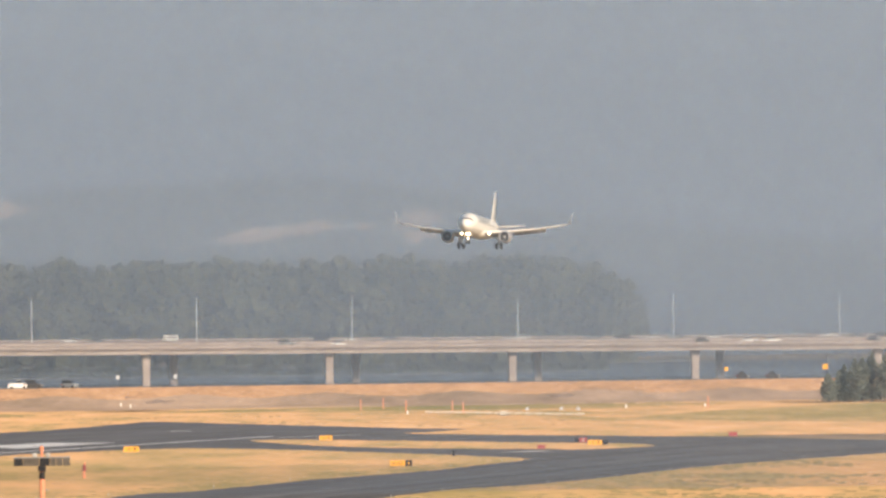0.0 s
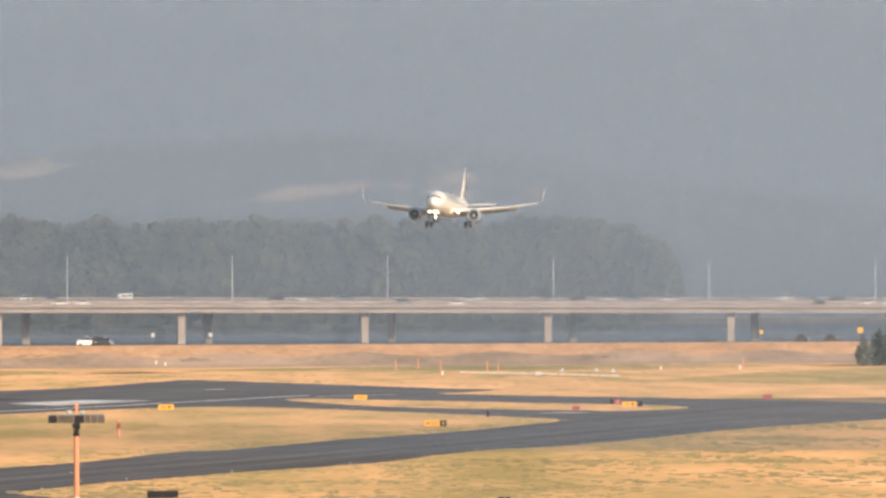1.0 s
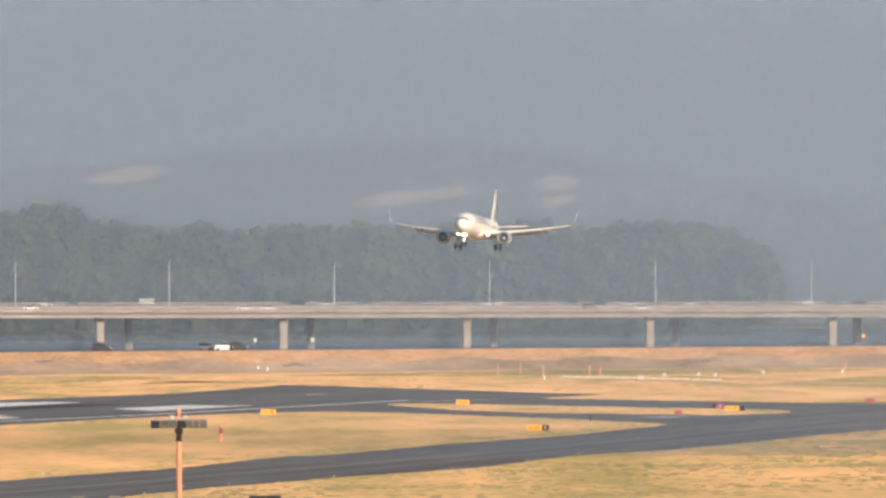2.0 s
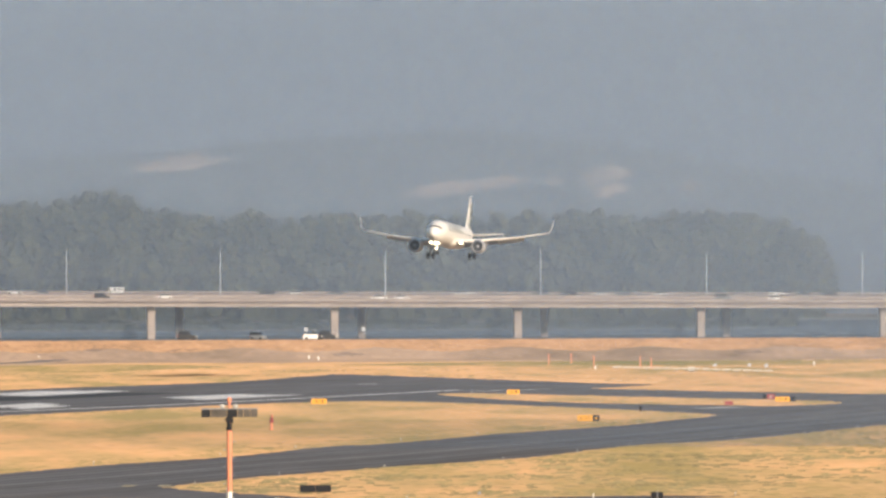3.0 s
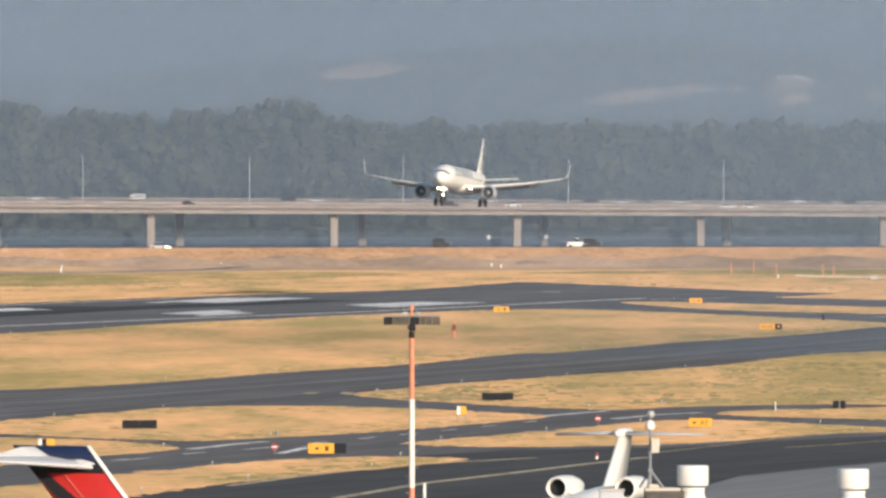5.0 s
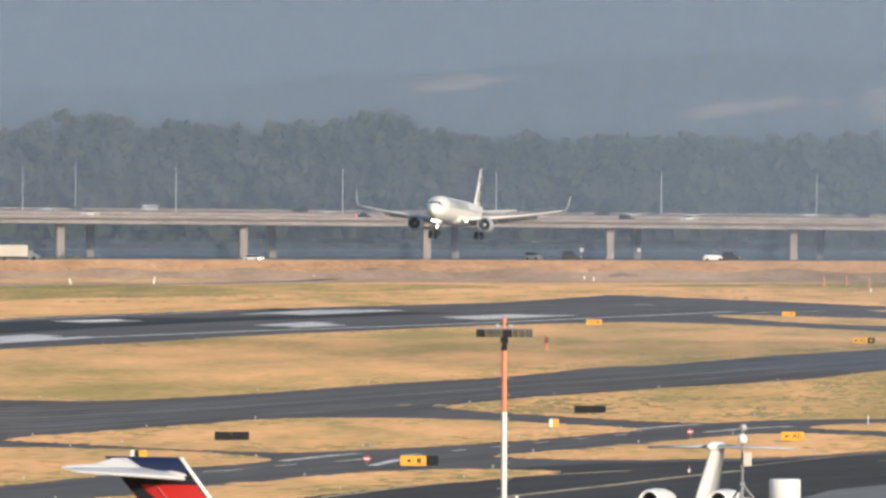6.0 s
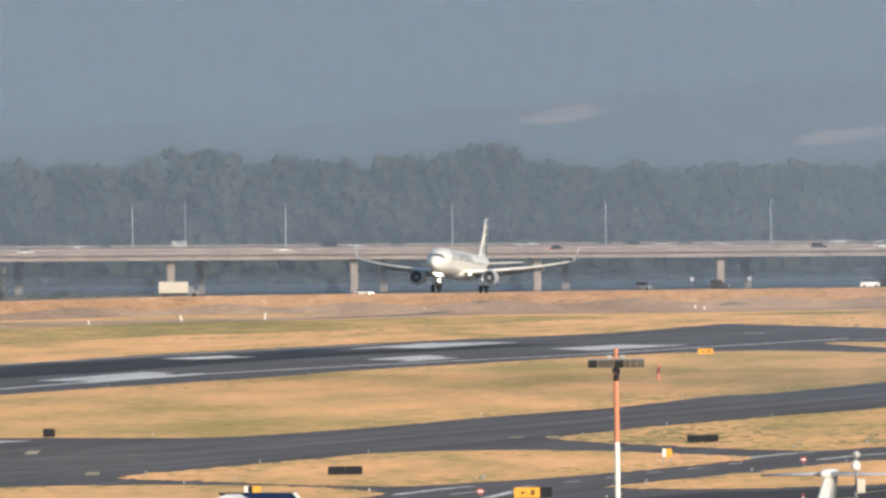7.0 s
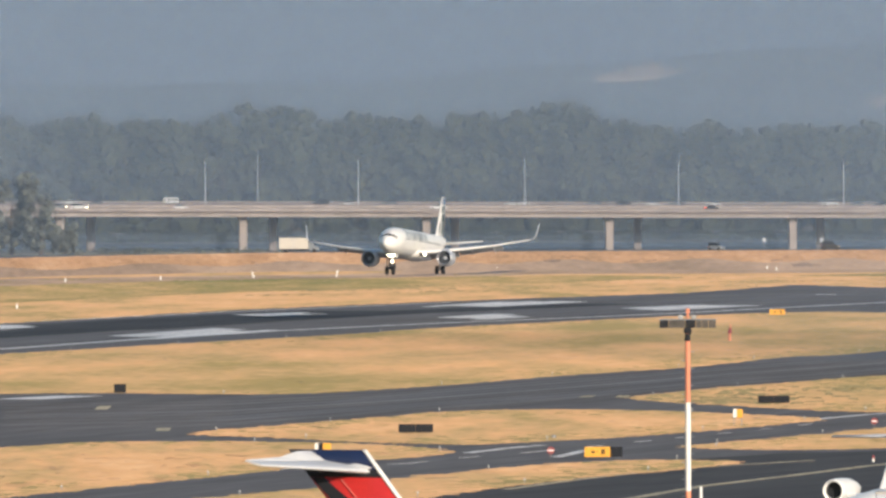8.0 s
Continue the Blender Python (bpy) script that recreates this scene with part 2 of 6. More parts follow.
M_SKY = material("hazy_sky", (0.134, 0.187, 0.268), 1.0, spread=0.06, grain=0.01, coarse=0.003)
M_LAMP = glow("landing_light", (1.0, 0.82, 0.52), 9.0)
M_TAIL_LAMP = glow("tail_light", (1.0, 0.08, 0.04), 3.0)

# ---- mesh helpers ----


def mesh_of(name, bm, mat):
    me = bpy.data.meshes.new(name)
    bm.to_mesh(me)
    bm.free()
    for m in (mat if isinstance(mat, (list, tuple)) else [mat]):
        me.materials.append(m)
    return me


def part(name, bm, mat, parent=None, label=""):
    ob = new(name, mesh_of(name, bm, mat))
    if parent is not None:
        ob.parent = parent
    return tagged(ob, label)


def thing(name, at, label, category, group="", kind="", turn=0.0):
    e = new(name)
    e.matrix_basis = pose(*at, 0, 0, turn)
    return tagged(e, label, category, group, kind)


def box(bm, c, s, turn=0.0, bevel=0.0, mat=0):
    r = bmesh.ops.create_cube(bm, size=1.0, matrix=pose(*c, 0, 0, turn) @ Matrix.Diagonal((*s, 1)))
    if bevel:
        es = list({e for v in r["verts"] for e in v.link_edges})
        bmesh.ops.bevel(bm, geom=es, offset=bevel, segments=1, affect="EDGES")
    return r["verts"]


def rod(bm, a, b, r0, r1=None, n=10, caps=True):
    a, b = Vector(a), Vector(b)
    r1 = r0 if r1 is None else r1
    turn = (b - a).to_track_quat("Z", "Y").to_matrix().to_4x4()
    bmesh.ops.create_cone(bm, cap_ends=caps, segments=n, radius1=r0, radius2=r1, depth=(b - a).length,
                          matrix=Matrix.Translation((a + b) / 2) @ turn)


def loft(bm, rings, close=True, smooth=True):
    """Skin between rings of equal length; close: cap both ends."""
    vs = [[bm.verts.new(p) for p in ring] for ring in rings]
    n = len(rings[0])
    fs = []
    for a, b in zip(vs, vs[1:]):
        for i in range(n):
            fs.append(bm.faces.new((a[i], a[(i + 1) % n], b[(i + 1) % n], b[i])))
    if close:
        bm.faces.new(vs[0][::-1]), bm.faces.new(vs[-1])
    for f in fs:
        f.smooth = smooth
    return vs


def circle(y, x, z, rx, rz, n=28):
    return [(x + rx * math.cos(2 * math.pi * i / n), y, z + rz * math.sin(2 * math.pi * i / n)) for i in range(n)]


def slab(bm, outline, top, thick=0.05):
    """A flat piece of ground with the given outline (x, y), its surface at height top."""
    lo = [bm.verts.new((x, y, top - thick)) for x, y in outline]
    hi = [bm.verts.new((x, y, top)) for x, y in outline]
    f = bm.faces.new(hi)
    f.normal_update()
    if f.normal.z < 0:
        f.normal_flip()
    n = len(hi)
    for i in range(n):
        bm.faces.new((lo[i], lo[(i + 1) % n], hi[(i + 1) % n], hi[i]))
    bmesh.ops.triangulate(bm, faces=[f])


def rounded(points, steps=4):
    """A closed outline with its corners softened (Catmull-Rom)."""
    out, n = [], len(points)
    for i in range(n):
        p0, p1, p2, p3 = (Vector(points[(i + k) % n]) for k in (-1, 0, 1, 2))
        for s in range(steps):
            t = s / steps
            out.append(0.5 * ((2 * p1) + (p2 - p0) * t + (2 * p0 - 5 * p1 + 4 * p2 - p3) * t * t + (3 * p1 - p0 - 3 * p2 + p3) * t ** 3))
    return [(p.x, p.y) for p in out]


def ribbon(bm, points, width, top, thick=0.01, dash=0.0, gap=0.0):
    """A painted line of that width along the points; dash and gap in metres."""
    pts = [Vector(p) for p in points]
    for a, b in zip(pts, pts[1:]):
        d = b - a
        length = d.length
        d.normalize()
        n = Vector((-d.y, d.x)) * width / 2
        s = 0.0
        while s < length:
            e = min(length, s + dash) if dash else length
            p, q = a + d * s, a + d * e
            slab(bm, [tuple(p - n), tuple(q - n), tuple(q + n), tuple(p + n)], top, thick)
            s = e + gap if dash else length


# ---- ground ----
bm = bmesh.new()
bmesh.ops.create_grid(bm, x_segments=60, y_segments=60, size=1, matrix=Matrix.Translation((0, 2400, 0)) @ Matrix.Diagonal((2400, 2600, 1, 1)))
tagged(part("ground", bm, M_DRY), "dry golden airfield grass reaching the river", "ground", kind="structure")

PAVED = [
    (-116.2, 1634.5), (-70.6, 1881.0), (-36.8, 2000.1), (1.6, 2106.8), (12.1, 2174.5), (23.3, 2257.3), (37.3, 2208.3), (51.8, 2149.9), (68.8, 2074.1),
    (80.0, 2041.1), (66.9, 1986.7), (84.1, 1945.0), (101.1, 1912.6), (120.4, 1857.1), (129.1, 1830.9), (152.5, 1763.6),
    (91.1, 862.1), (27.0, 615.5), (-49.6, 615.5)]
bm = bmesh.new()
slab(bm, PAVED, 0.03, 0.3)
tagged(part("airfield_pavement", bm, M_ASPHALT), "dark asphalt taxiways with worn lighter streaks", "pavement", kind="structure")

bm = bmesh.new()
slab(bm, [(-48.0, 700.0), (-30.0, 792.0), (-8.0, 880.0), (4.0, 918.0), (10.0, 932.0), (22.0, 940.0), (32.0, 962.0), (46.0, 990.0), (76.0, 1000.0), (80.0, 880.0), (25.0, 630.0), (-48.0, 630.0)], 0.042, 0.3)
tagged(part("taxilane", bm, M_FRESH), "darker fresh asphalt taxilane beside the apron", "pavement", kind="structure")

FIELDS = {
    "infield": (M_FIELD, [
        (-96.2, 1354.3), (-75.7, 1458.5), (-57.8, 1539.0), (-44.5, 1590.6), (-30.6, 1663.2), (-15.1, 1717.5), (1.4, 1775.4), (14.4, 1809.3),
        (25.8, 1823.2), (35.9, 1802.4), (42.8, 1778.8), (50.5, 1748.8), (57.9, 1719.9), (64.8, 1685.8), (70.3, 1653.6),
        (61.5, 1600.4), (52.2, 1551.0), (35.8, 1488.3), (20.5, 1413.5), (14.5, 1402.4), (7.6, 1362.1), (1.0, 1324.1), (-11.3, 1281.1),
        (-22.6, 1228.0), (-28.0, 1209.2), (-33.3, 1191.0), (-38.7, 1182.0), (-44.1, 1181.3), (-55.8, 1189.5), (-67.2, 1188.8), (-83.1, 1171.5)]),
    "island_grass": (M_DRY, [
        (38.0, 1911.4), (46.1, 1915.3), (63.2, 1876.5), (79.5, 1839.2), (89.2, 1820.4), (95.2, 1782.6), (84.3, 1753.7), (76.3, 1763.9), (60.3, 1791.4), (48.5, 1831.8)]),
    "verge_grass": (M_FIELD, [
        (-3.0, 1153.3), (0.9, 1176.2), (6.7, 1206.1), (12.7, 1228.0), (19.0, 1254.0), (25.4, 1274.2), (32.0, 1295.1), (39.1, 1324.1),
        (50.1, 1390.4), (61.4, 1420.1), (74.3, 1473.8), (89.1, 1546.7), (103.7, 1599.8), (115.3, 1634.8), (148.1, 1712.5), (117.0, 1159.4),
        (76.4, 1084.2), (52.6, 1096.1), (41.6, 1107.5), (27.1, 1097.2), (21.6, 1084.7), (16.5, 1087.2), (11.4, 1099.8), (6.2, 1115.3), (0.9, 1131.3)]),
    "middle_grass": (M_DRY, [
        (-39.5, 1002.1), (-38.2, 1017.1), (-33.8, 1032.7), (-29.4, 1051.0), (-24.8, 1070.0), (-20.0, 1089.6), (-14.9, 1097.2), (-7.0, 1097.2), (-0.7, 1089.7),
        (6.0, 1074.8), (11.0, 1062.8), (13.0, 1051.0), (10.8, 1039.5), (5.7, 1019.3), (0.8, 1002.1), (-4.0, 987.5), (-8.6, 977.3),
        (-13.2, 967.3), (-16.8, 963.4), (-22.5, 969.3), (-27.3, 977.3), (-32.4, 989.5)]),
    "left_grass": (M_DRY, [
        (-67.3, 948.5), (-54.0, 956.0), (-47.5, 972.5), (-39.5, 975.2), (-26.8, 967.2), (-17.5, 937.2), (-22.4, 914.5), (-27.2, 901.3), (-31.5, 873.8), (-39.5, 841.0), (-46.0, 813.1), (-55.6, 783.6)]),
    "front_grass": (M_DRY, [
        (-40.0, 770.7), (-30.4, 810.2), (-23.3, 834.5), (-18.7, 858.7), (-12.0, 884.3), (-7.9, 897.7), (-1.5, 908.0), (3.3, 904.6), (4.6, 897.7),
        (0.7, 881.0), (-3.5, 868.1), (-7.5, 854.0), (-11.4, 835.9), (-15.1, 818.6), (-18.6, 800.6), (-28.5, 758.3), (-37.6, 723.6)]),
    "sign_island_grass": (M_DRY, [
        (1.9, 949.9), (5.4, 965.4), (10.2, 981.4), (15.1, 1000.0), (20.4, 1021.5), (25.1, 1034.9), (30.5, 1034.9), (38.1, 1015.0),
        (48.6, 997.9), (37.2, 989.6), (31.0, 971.3), (26.0, 957.6), (21.2, 949.9), (14.3, 944.2), (7.5, 942.3)]),
    "strip_grass": (M_FIELD, [
        (29.9, 1065.2), (34.4, 1077.3), (40.7, 1084.7), (53.1, 1092.2), (50.4, 1034.9), (39.3, 1046.4), (33.6, 1053.3)]),
}
for n, (m, outline) in FIELDS.items():
    bm = bmesh.new()
    slab(bm, rounded(outline, 3), 0.10, 0.2)
    tagged(part(n, bm, m), "sun-dried grass between the taxiways", "grass", kind="structure")

# ---- ground details ----
RIGHT_GREEN = [(112.5, 2188.1), (131.8, 2286.2), (153.6, 2368.2), (199.5, 2442.5), (173.2, 2002.5), (146.1, 2071.3), (131.0, 2098.2), (119.0, 2153.8)]
FAR_GREEN = [(25.0, 2425.0), (62.0, 2480.0), (112.0, 2492.0), (150.0, 2470.0), (138.0, 2425.0), (100.0, 2392.0), (55.0, 2402.0)]
LEFT_GREEN = [(-136.8, 2225.4), (-89.4, 2382.0), (-55.8, 2406.2), (-21.6, 2456.1), (1.8, 2406.3), (-20.3, 2301.1), (-51.1, 2204.8), (-80.2, 2135.2), (-121.4, 1975.0)]
GRAVEL = [(-147.2, 2394.0), (-93.2, 2481.8), (-46.1, 2508.1), (-30.1, 2576.3), (-10.6, 2633.5), (27.5, 2663.1), (77.7, 2633.6), (112.9, 2609.3), (135.6, 2592.0), (250.0, 2590.0), (250.0, 2530.0),
          (130.0, 2505.0), (94.4, 2454.5), (72.0, 2494.5), (13.8, 2481.9), (-21.9, 2481.8), (-56.1, 2418.5), (-89.0, 2370.1), (-138.8, 2257.2)]
for n, m, outline, label in (("green_patch", M_GREEN, RIGHT_GREEN, "greener grass below the levee"), ("green_strip", M_GREEN, LEFT_GREEN, "greener strip of grass beyond the runway"), ("green_strip", M_GREEN, FAR_GREEN, "greener strip of grass below the levee"),
                             ("gravel_verge", M_GRAVEL, GRAVEL, "dusty gravel track below the levee")):
    bm = bmesh.new()
    slab(bm, rounded(outline, 3), 0.06, 0.1)
    tagged(part(n, bm, m), label, "ground", kind="structure")
TRACK = [(-150.0, 2378.0), (-124.3, 2394.0), (-90.8, 2418.5), (-56.9, 2456.1), (-40.1, 2508.1), (-27.9, 2604.6), (-18.8, 2724.3)]
bm = bmesh.new()
ribbon(bm, TRACK, 7.0, 0.09)
ribbon(bm, [(161.4, 2524.5), (171.5, 2584.1), (180.7, 2665.5)], 10, 0.09)
tagged(part("perimeter_road", bm, M_GRAVEL_DARK), "narrow grey perimeter road climbing to the levee", "road", kind="structure")

# runway paint and rubber
MARKS = [
    [(-74.2, 1604.3), (-64.5, 1665.7), (-54.6, 1631.7), (-65.2, 1575.5)],
    [(-102.1, 1679.2), (-95.9, 1713.3), (-89.6, 1690.4), (-95.3, 1660.0)],
    [(-66.9, 1821.5), (-59.0, 1843.6), (-53.0, 1824.1), (-61.2, 1802.6)],
    [(-38.4, 1926.9), (-26.6, 1991.7), (-15.0, 1966.9), (-27.8, 1911.4)],
    [(-34.1, 1782.0), (-27.3, 1816.2), (-20.1, 1782.0), (-26.4, 1755.6)],
    [(-8.5, 1881.1), (4.2, 1926.9), (14.7, 1911.4), (1.4, 1858.9)],
]
worn = random.Random(3)
paint = tagged(new("runway_marking"), "worn white runway stripes and blocks", "marking", kind="structure")
for q in MARKS:
    a0, a1, b1, b0 = (Vector(v) for v in q)
    for k in range(4):
        f0, f1 = k / 4 + 0.01, k / 4 + 0.225
        e0, e1 = worn.uniform(-0.22, 0.10), worn.uniform(0.90, 1.22)
        bm = bmesh.new()
        slab(bm, [tuple((a0.lerp(b0, f)).lerp(a1.lerp(b1, f), e)) for f, e in ((f0, e0), (f1, e0 + 0.03), (f1, e1), (f0, e1 - 0.03))], 0.075, 0.01)
        part("block_stripe", bm, M_WHITE_LINE, paint)
bm = bmesh.new()
ribbon(bm, [(-95.2, 1441.2), (-83.7, 1482.8), (-60.7, 1617.8), (-31.6, 1717.5), (-7.2, 1788.8), (10.3, 1851.7), (42.2, 1975.1)], 1.6, 0.074)
ribbon(bm, [(-104.8, 1705.1), (-69.7, 1855.2), (-36.3, 1975.1)], 1.0, 0.074)
ribbon(bm, [(43.4, 1956.6), (57.2, 1983.0)], 1.0, 0.074)
ribbon(bm, [(26.4, 2074.5), (29.9, 2074.5)], 3.0, 0.074)
ribbon(bm, [(71.6, 1733.1), (77.6, 1736.9)], 4.0, 0.074)
ribbon(bm, [(-63.8, 1159.3), (-58.5, 1175.4)], 5.0, 0.074)
part("stripe", bm, M_WHITE_LINE, paint)
bm = bmesh.new()
ribbon(bm, [(-108.0, 1519.2), (-85.4, 1645.9), (-65.4, 1742.7), (-46.8, 1830.2), (-25.8, 1896.1), (-9.7, 1950.7)], 16.0, 0.060)
ribbon(bm, [(-86.3, 1663.2), (-66.7, 1775.3), (-43.3, 1866.2)], 30.0, 0.052)
tagged(part("tyre_rubber", bm, M_RUBBER), "black tyre rubber along the runway centre", "marking", kind="structure")
wear = tagged(new("worn_streaks"), "paler worn wheel tracks on the taxiways", "marking", kind="structure")
for a, b, w in (((-40.0, 1065.1), (-4.8, 1185.0), 6), ((-36.8, 1123.2), (1.0, 1254.0), 5), ((1.0, 1298.7), (56.9, 1514.5), 5), ((41.2, 1427.5), (104.2, 1669.1), 7),
                ((20.2, 2080.7), (68.0, 2020.6), 8), ((-60.8, 1075.4), (-36.0, 1108.4), 6), ((90.8, 1718.3), (123.4, 1749.6), 8)):
    bm = bmesh.new()
    ribbon(bm, [a, b], w, 0.050)
    part("streak", bm, M_SHOULDER, wear)
UPPER = [(-64.9, 1148.4), (-43.3, 1161.0), (-27.7, 1197.0), (-11.2, 1267.4), (7.5, 1346.6), (20.2, 1392.7), (43.0, 1490.3), (70.7, 1636.0), (103.0, 1786.0), (125.2, 1775.9)]
LOWER = [(-56.9, 1006.8), (-38.3, 1025.3), (-25.1, 1082.2), (-10.0, 1134.0), (6.8, 1215.4), (18.1, 1252.9), (38.8, 1346.4), (62.1, 1437.4), (90.6, 1572.4), (117.3, 1663.5)]
stripe = random.Random(8)
for f in (0.12, 0.22, 0.34, 0.43, 0.55, 0.63, 0.74, 0.86):
    bm = bmesh.new()
    ribbon(bm, [(a[0] + (b[0] - a[0]) * f, a[1] + (b[1] - a[1]) * f) for a, b in zip(UPPER, LOWER)], stripe.uniform(0.8, 3.0), 0.049 + 0.0004 * f)
    part("streak", bm, M_SHOULDER, wear)
seams = tagged(new("tar_seams"), "dark tar seams and tyre tracks along the taxiway", "marking", kind="structure")
for f in (0.06, 0.17, 0.28, 0.385, 0.49, 0.595, 0.69, 0.80, 0.94):
    bm = bmesh.new()
    ribbon(bm, [(a[0] + (b[0] - a[0]) * f, a[1] + (b[1] - a[1]) * f) for a, b in zip(UPPER, LOWER)], stripe.uniform(0.5, 1.8), 0.052 + 0.0004 * f)
    part("seam", bm, M_RUNWAY, seams)
bm = bmesh.new()
ribbon(bm, [(a[0] + (b[0] - a[0]) * 0.46, a[1] + (b[1] - a[1]) * 0.46) for a, b in zip(UPPER, LOWER)], 0.9, 0.056)
part("centre_line", bm, M_APRON, seams)
bm = bmesh.new()
ribbon(bm, [(-3.6, 797.9), (2.6, 835.9), (8.9, 861.8), (14.7, 887.6), (19.8, 908.0)], 0.9, 0.07)
ribbon(bm, [(-11.3, 828.6), (-6.7, 852.5), (0.7, 884.3), (11.1, 906.3)], 0.8, 0.07)
ribbon(bm, [(31.4, 938.6), (35.8, 948.4), (43.6, 970.4), (50.7, 999.5)], 0.30, 0.07)
ribbon(bm, [(20.2, 919.5), (33.0, 973.4), (42.9, 1007.3)], 0.30, 0.07)
for p, q in (((-53.2, 1108.9), (-53.5, 1124.7)), ((-43.5, 1017.4), (-43.8, 1028.5)), ((-8.0, 1158.9), (-7.6, 1167.5)), ((-4.4, 1158.9), (-4.1, 1167.5))):
    ribbon(bm, [p, q], 1.2, 0.07)
tagged(part("taxiway_line", bm, M_YELLOW_LINE), "faded yellow taxiway guide lines", "marking", kind="structure")
bm = bmesh.new()
for pts in ([(-15.8, 934.9), (-12.9, 949.9), (-10.2, 959.5)], [(-8.6, 920.4), (-7.3, 933.0), (-6.5, 942.3)], [(13.7, 1055.7), (16.7, 1067.6), (19.7, 1077.3)],
            [(19.8, 1044.0), (23.7, 1060.4), (28.0, 1070.0)], [(-45.3, 830.0), (-41.8, 856.4)]):
    ribbon(bm, pts, 0.9, 0.07, dash=6, gap=1.5)
ribbon(bm, [(-44.7, 832.8), (-36.4, 865.0), (-29.7, 886.6), (-19.6, 902.8), (-16.0, 918.6), (-10.1, 938.6), (0.8, 983.4), (12.7, 1034.9)], 0.30, 0.07, dash=5, gap=11)
tagged(part("service_road_marking", bm, M_WHITE_LINE), "white dashes of the vehicle road", "marking", kind="structure")
bm = bmesh.new()
slab(bm, [(21.5, 822.9), (25.2, 852.5), (33.0, 879.4), (49.7, 929.4), (60.4, 831.6), (29.3, 667.5), (18.3, 740.6)], 0.06, 0.05)
tagged(part("apron", bm, M_APRON), "paler concrete apron beside the taxiway", "pavement", kind="structure")

# ---- river, far bank and hills ----
bm = bmesh.new()
slab(bm, [(-900, 2700), (900, 2700), (900, 4090), (-900, 4090)], 0.06, 0.05)
tagged(part("river", bm, M_WATER), "dull blue-grey river behind the levee", "river", kind="structure")
bm = bmesh.new()
far = [(-500, 4150)] + [(x, 4050 + 18 * noise.noise((x * 0.02, 1, 0))) for x in range(-500, 236, 12)] + [(236, 4150)]
slab(bm, far, 0.5, 0.6)
isle = [(-500, 4060)] + [(x, 3545 + 8 * noise.noise((x * 0.03, 6, 0)) + 200 * max(0, (x - 150) / 45) ** 2) for x in range(-500, 190, 10)] + [(195, 4060)]
slab(bm, isle, 0.4, 0.6)
near = [(-420, 3190)] + [(x, 3080 + 10 * noise.noise((x * 0.05, 4, 0)) + 60 * max(0, (x + 180) / 70)) for x in range(-420, -108, 12)] + [(-108, 3190)]
slab(bm, near, 0.5, 0.6)
tagged(part("riverbank", bm, M_SAND), "pale sandy riverbank at the water's edge", "riverbank", kind="structure")

CREST = [(-420.0, 2330.0), (-180.0, 2440.0), (-138.0, 2472.0), (-112.0, 2540.0), (-85.0, 2590.0), (0.0, 2604.0), (600.0, 2604.0)]
bm = bmesh.new()
prof = [(-26, -0.1), (-19, 0.9), (-12, 2.0), (-4, 3.85), (-1, 4.0), (8, 4.0), (22, 0.0)]
line = []
for (xa, ya), (xb, yb) in zip(CREST, CREST[1:]):
    k = max(2, int((xb - xa) / 6))
    line += [(xa + (xb - xa) * i / k, ya + (yb - ya) * i / k) for i in range(k)]
vs = []
for x, y in line:
    vs.append([bm.verts.new((x, y + o, z + (0.35 * noise.noise((x * 0.08, o * 0.2, 0)) if 0.5 < z < 3.99 else 0.0))) for o, z in prof])
for a, b in zip(vs, vs[1:]):
    for i in range(len(prof) - 1):
        f = bm.faces.new((a[i], b[i], b[i + 1], a[i + 1]))
        f.smooth, f.material_index = True, 1 if i < 2 else 0
tagged(part("levee", bm, [M_LEVEE, M_DUSTY]), "long grassy levee carrying a road along its crest", "levee", kind="structure")
bm = bmesh.new()
for (xa, ya), (xb, yb) in zip(line, line[1:]):
    slab(bm, [(xa, ya + 0.3), (xb, yb + 0.3), (xb, yb + 7), (xa, ya + 7)], 4.03, 0.05)
tagged(part("levee_road", bm, M_ASPHALT), "two-lane road on the levee crest", "road", kind="structure")


def levee_y(x):
    for (xa, ya), (xb, yb) in zip(CREST, CREST[1:]):
        if xa <= x <= xb:
            return ya + (yb - ya) * (x - xa) / (xb - xa)
    return CREST[-1][1]


# hills, with paler clearings
CLEARINGS = [  # bearing x, height z, half width, half height
    (-11.50, 4900.0, 61.41) + (16.0, 4.0), (97.60, 4900.0, 49.92) + (14.0, 3.0), (122.24, 4900.0, 52.73) + (9.0, 2.4), (165.64, 4900.0, 55.55) + (10.0, 3.0), (167.99, 4900.0, 49.45) + (8.0, 2.6),
    (143.35, 4900.0, 53.20) + (3.5, 1.3), (201.64, 4900.0, 51.08) + (5.0, 2.0), (125.05, 4900.0, 52.54) + (7.0, 1.4), (-8.56, 4900.0, 61.37) + (10.0, 3.5)]


def ridge(x):
    return 58 + 17 * math.exp(-((x - 105) / 110) ** 2) + 5 * math.exp(-((x + 40) / 60) ** 2) - 14 / (1 + math.exp(-(x - 260) / 40)) + 2.0 * noise.noise((x * 0.02, 0, 0))


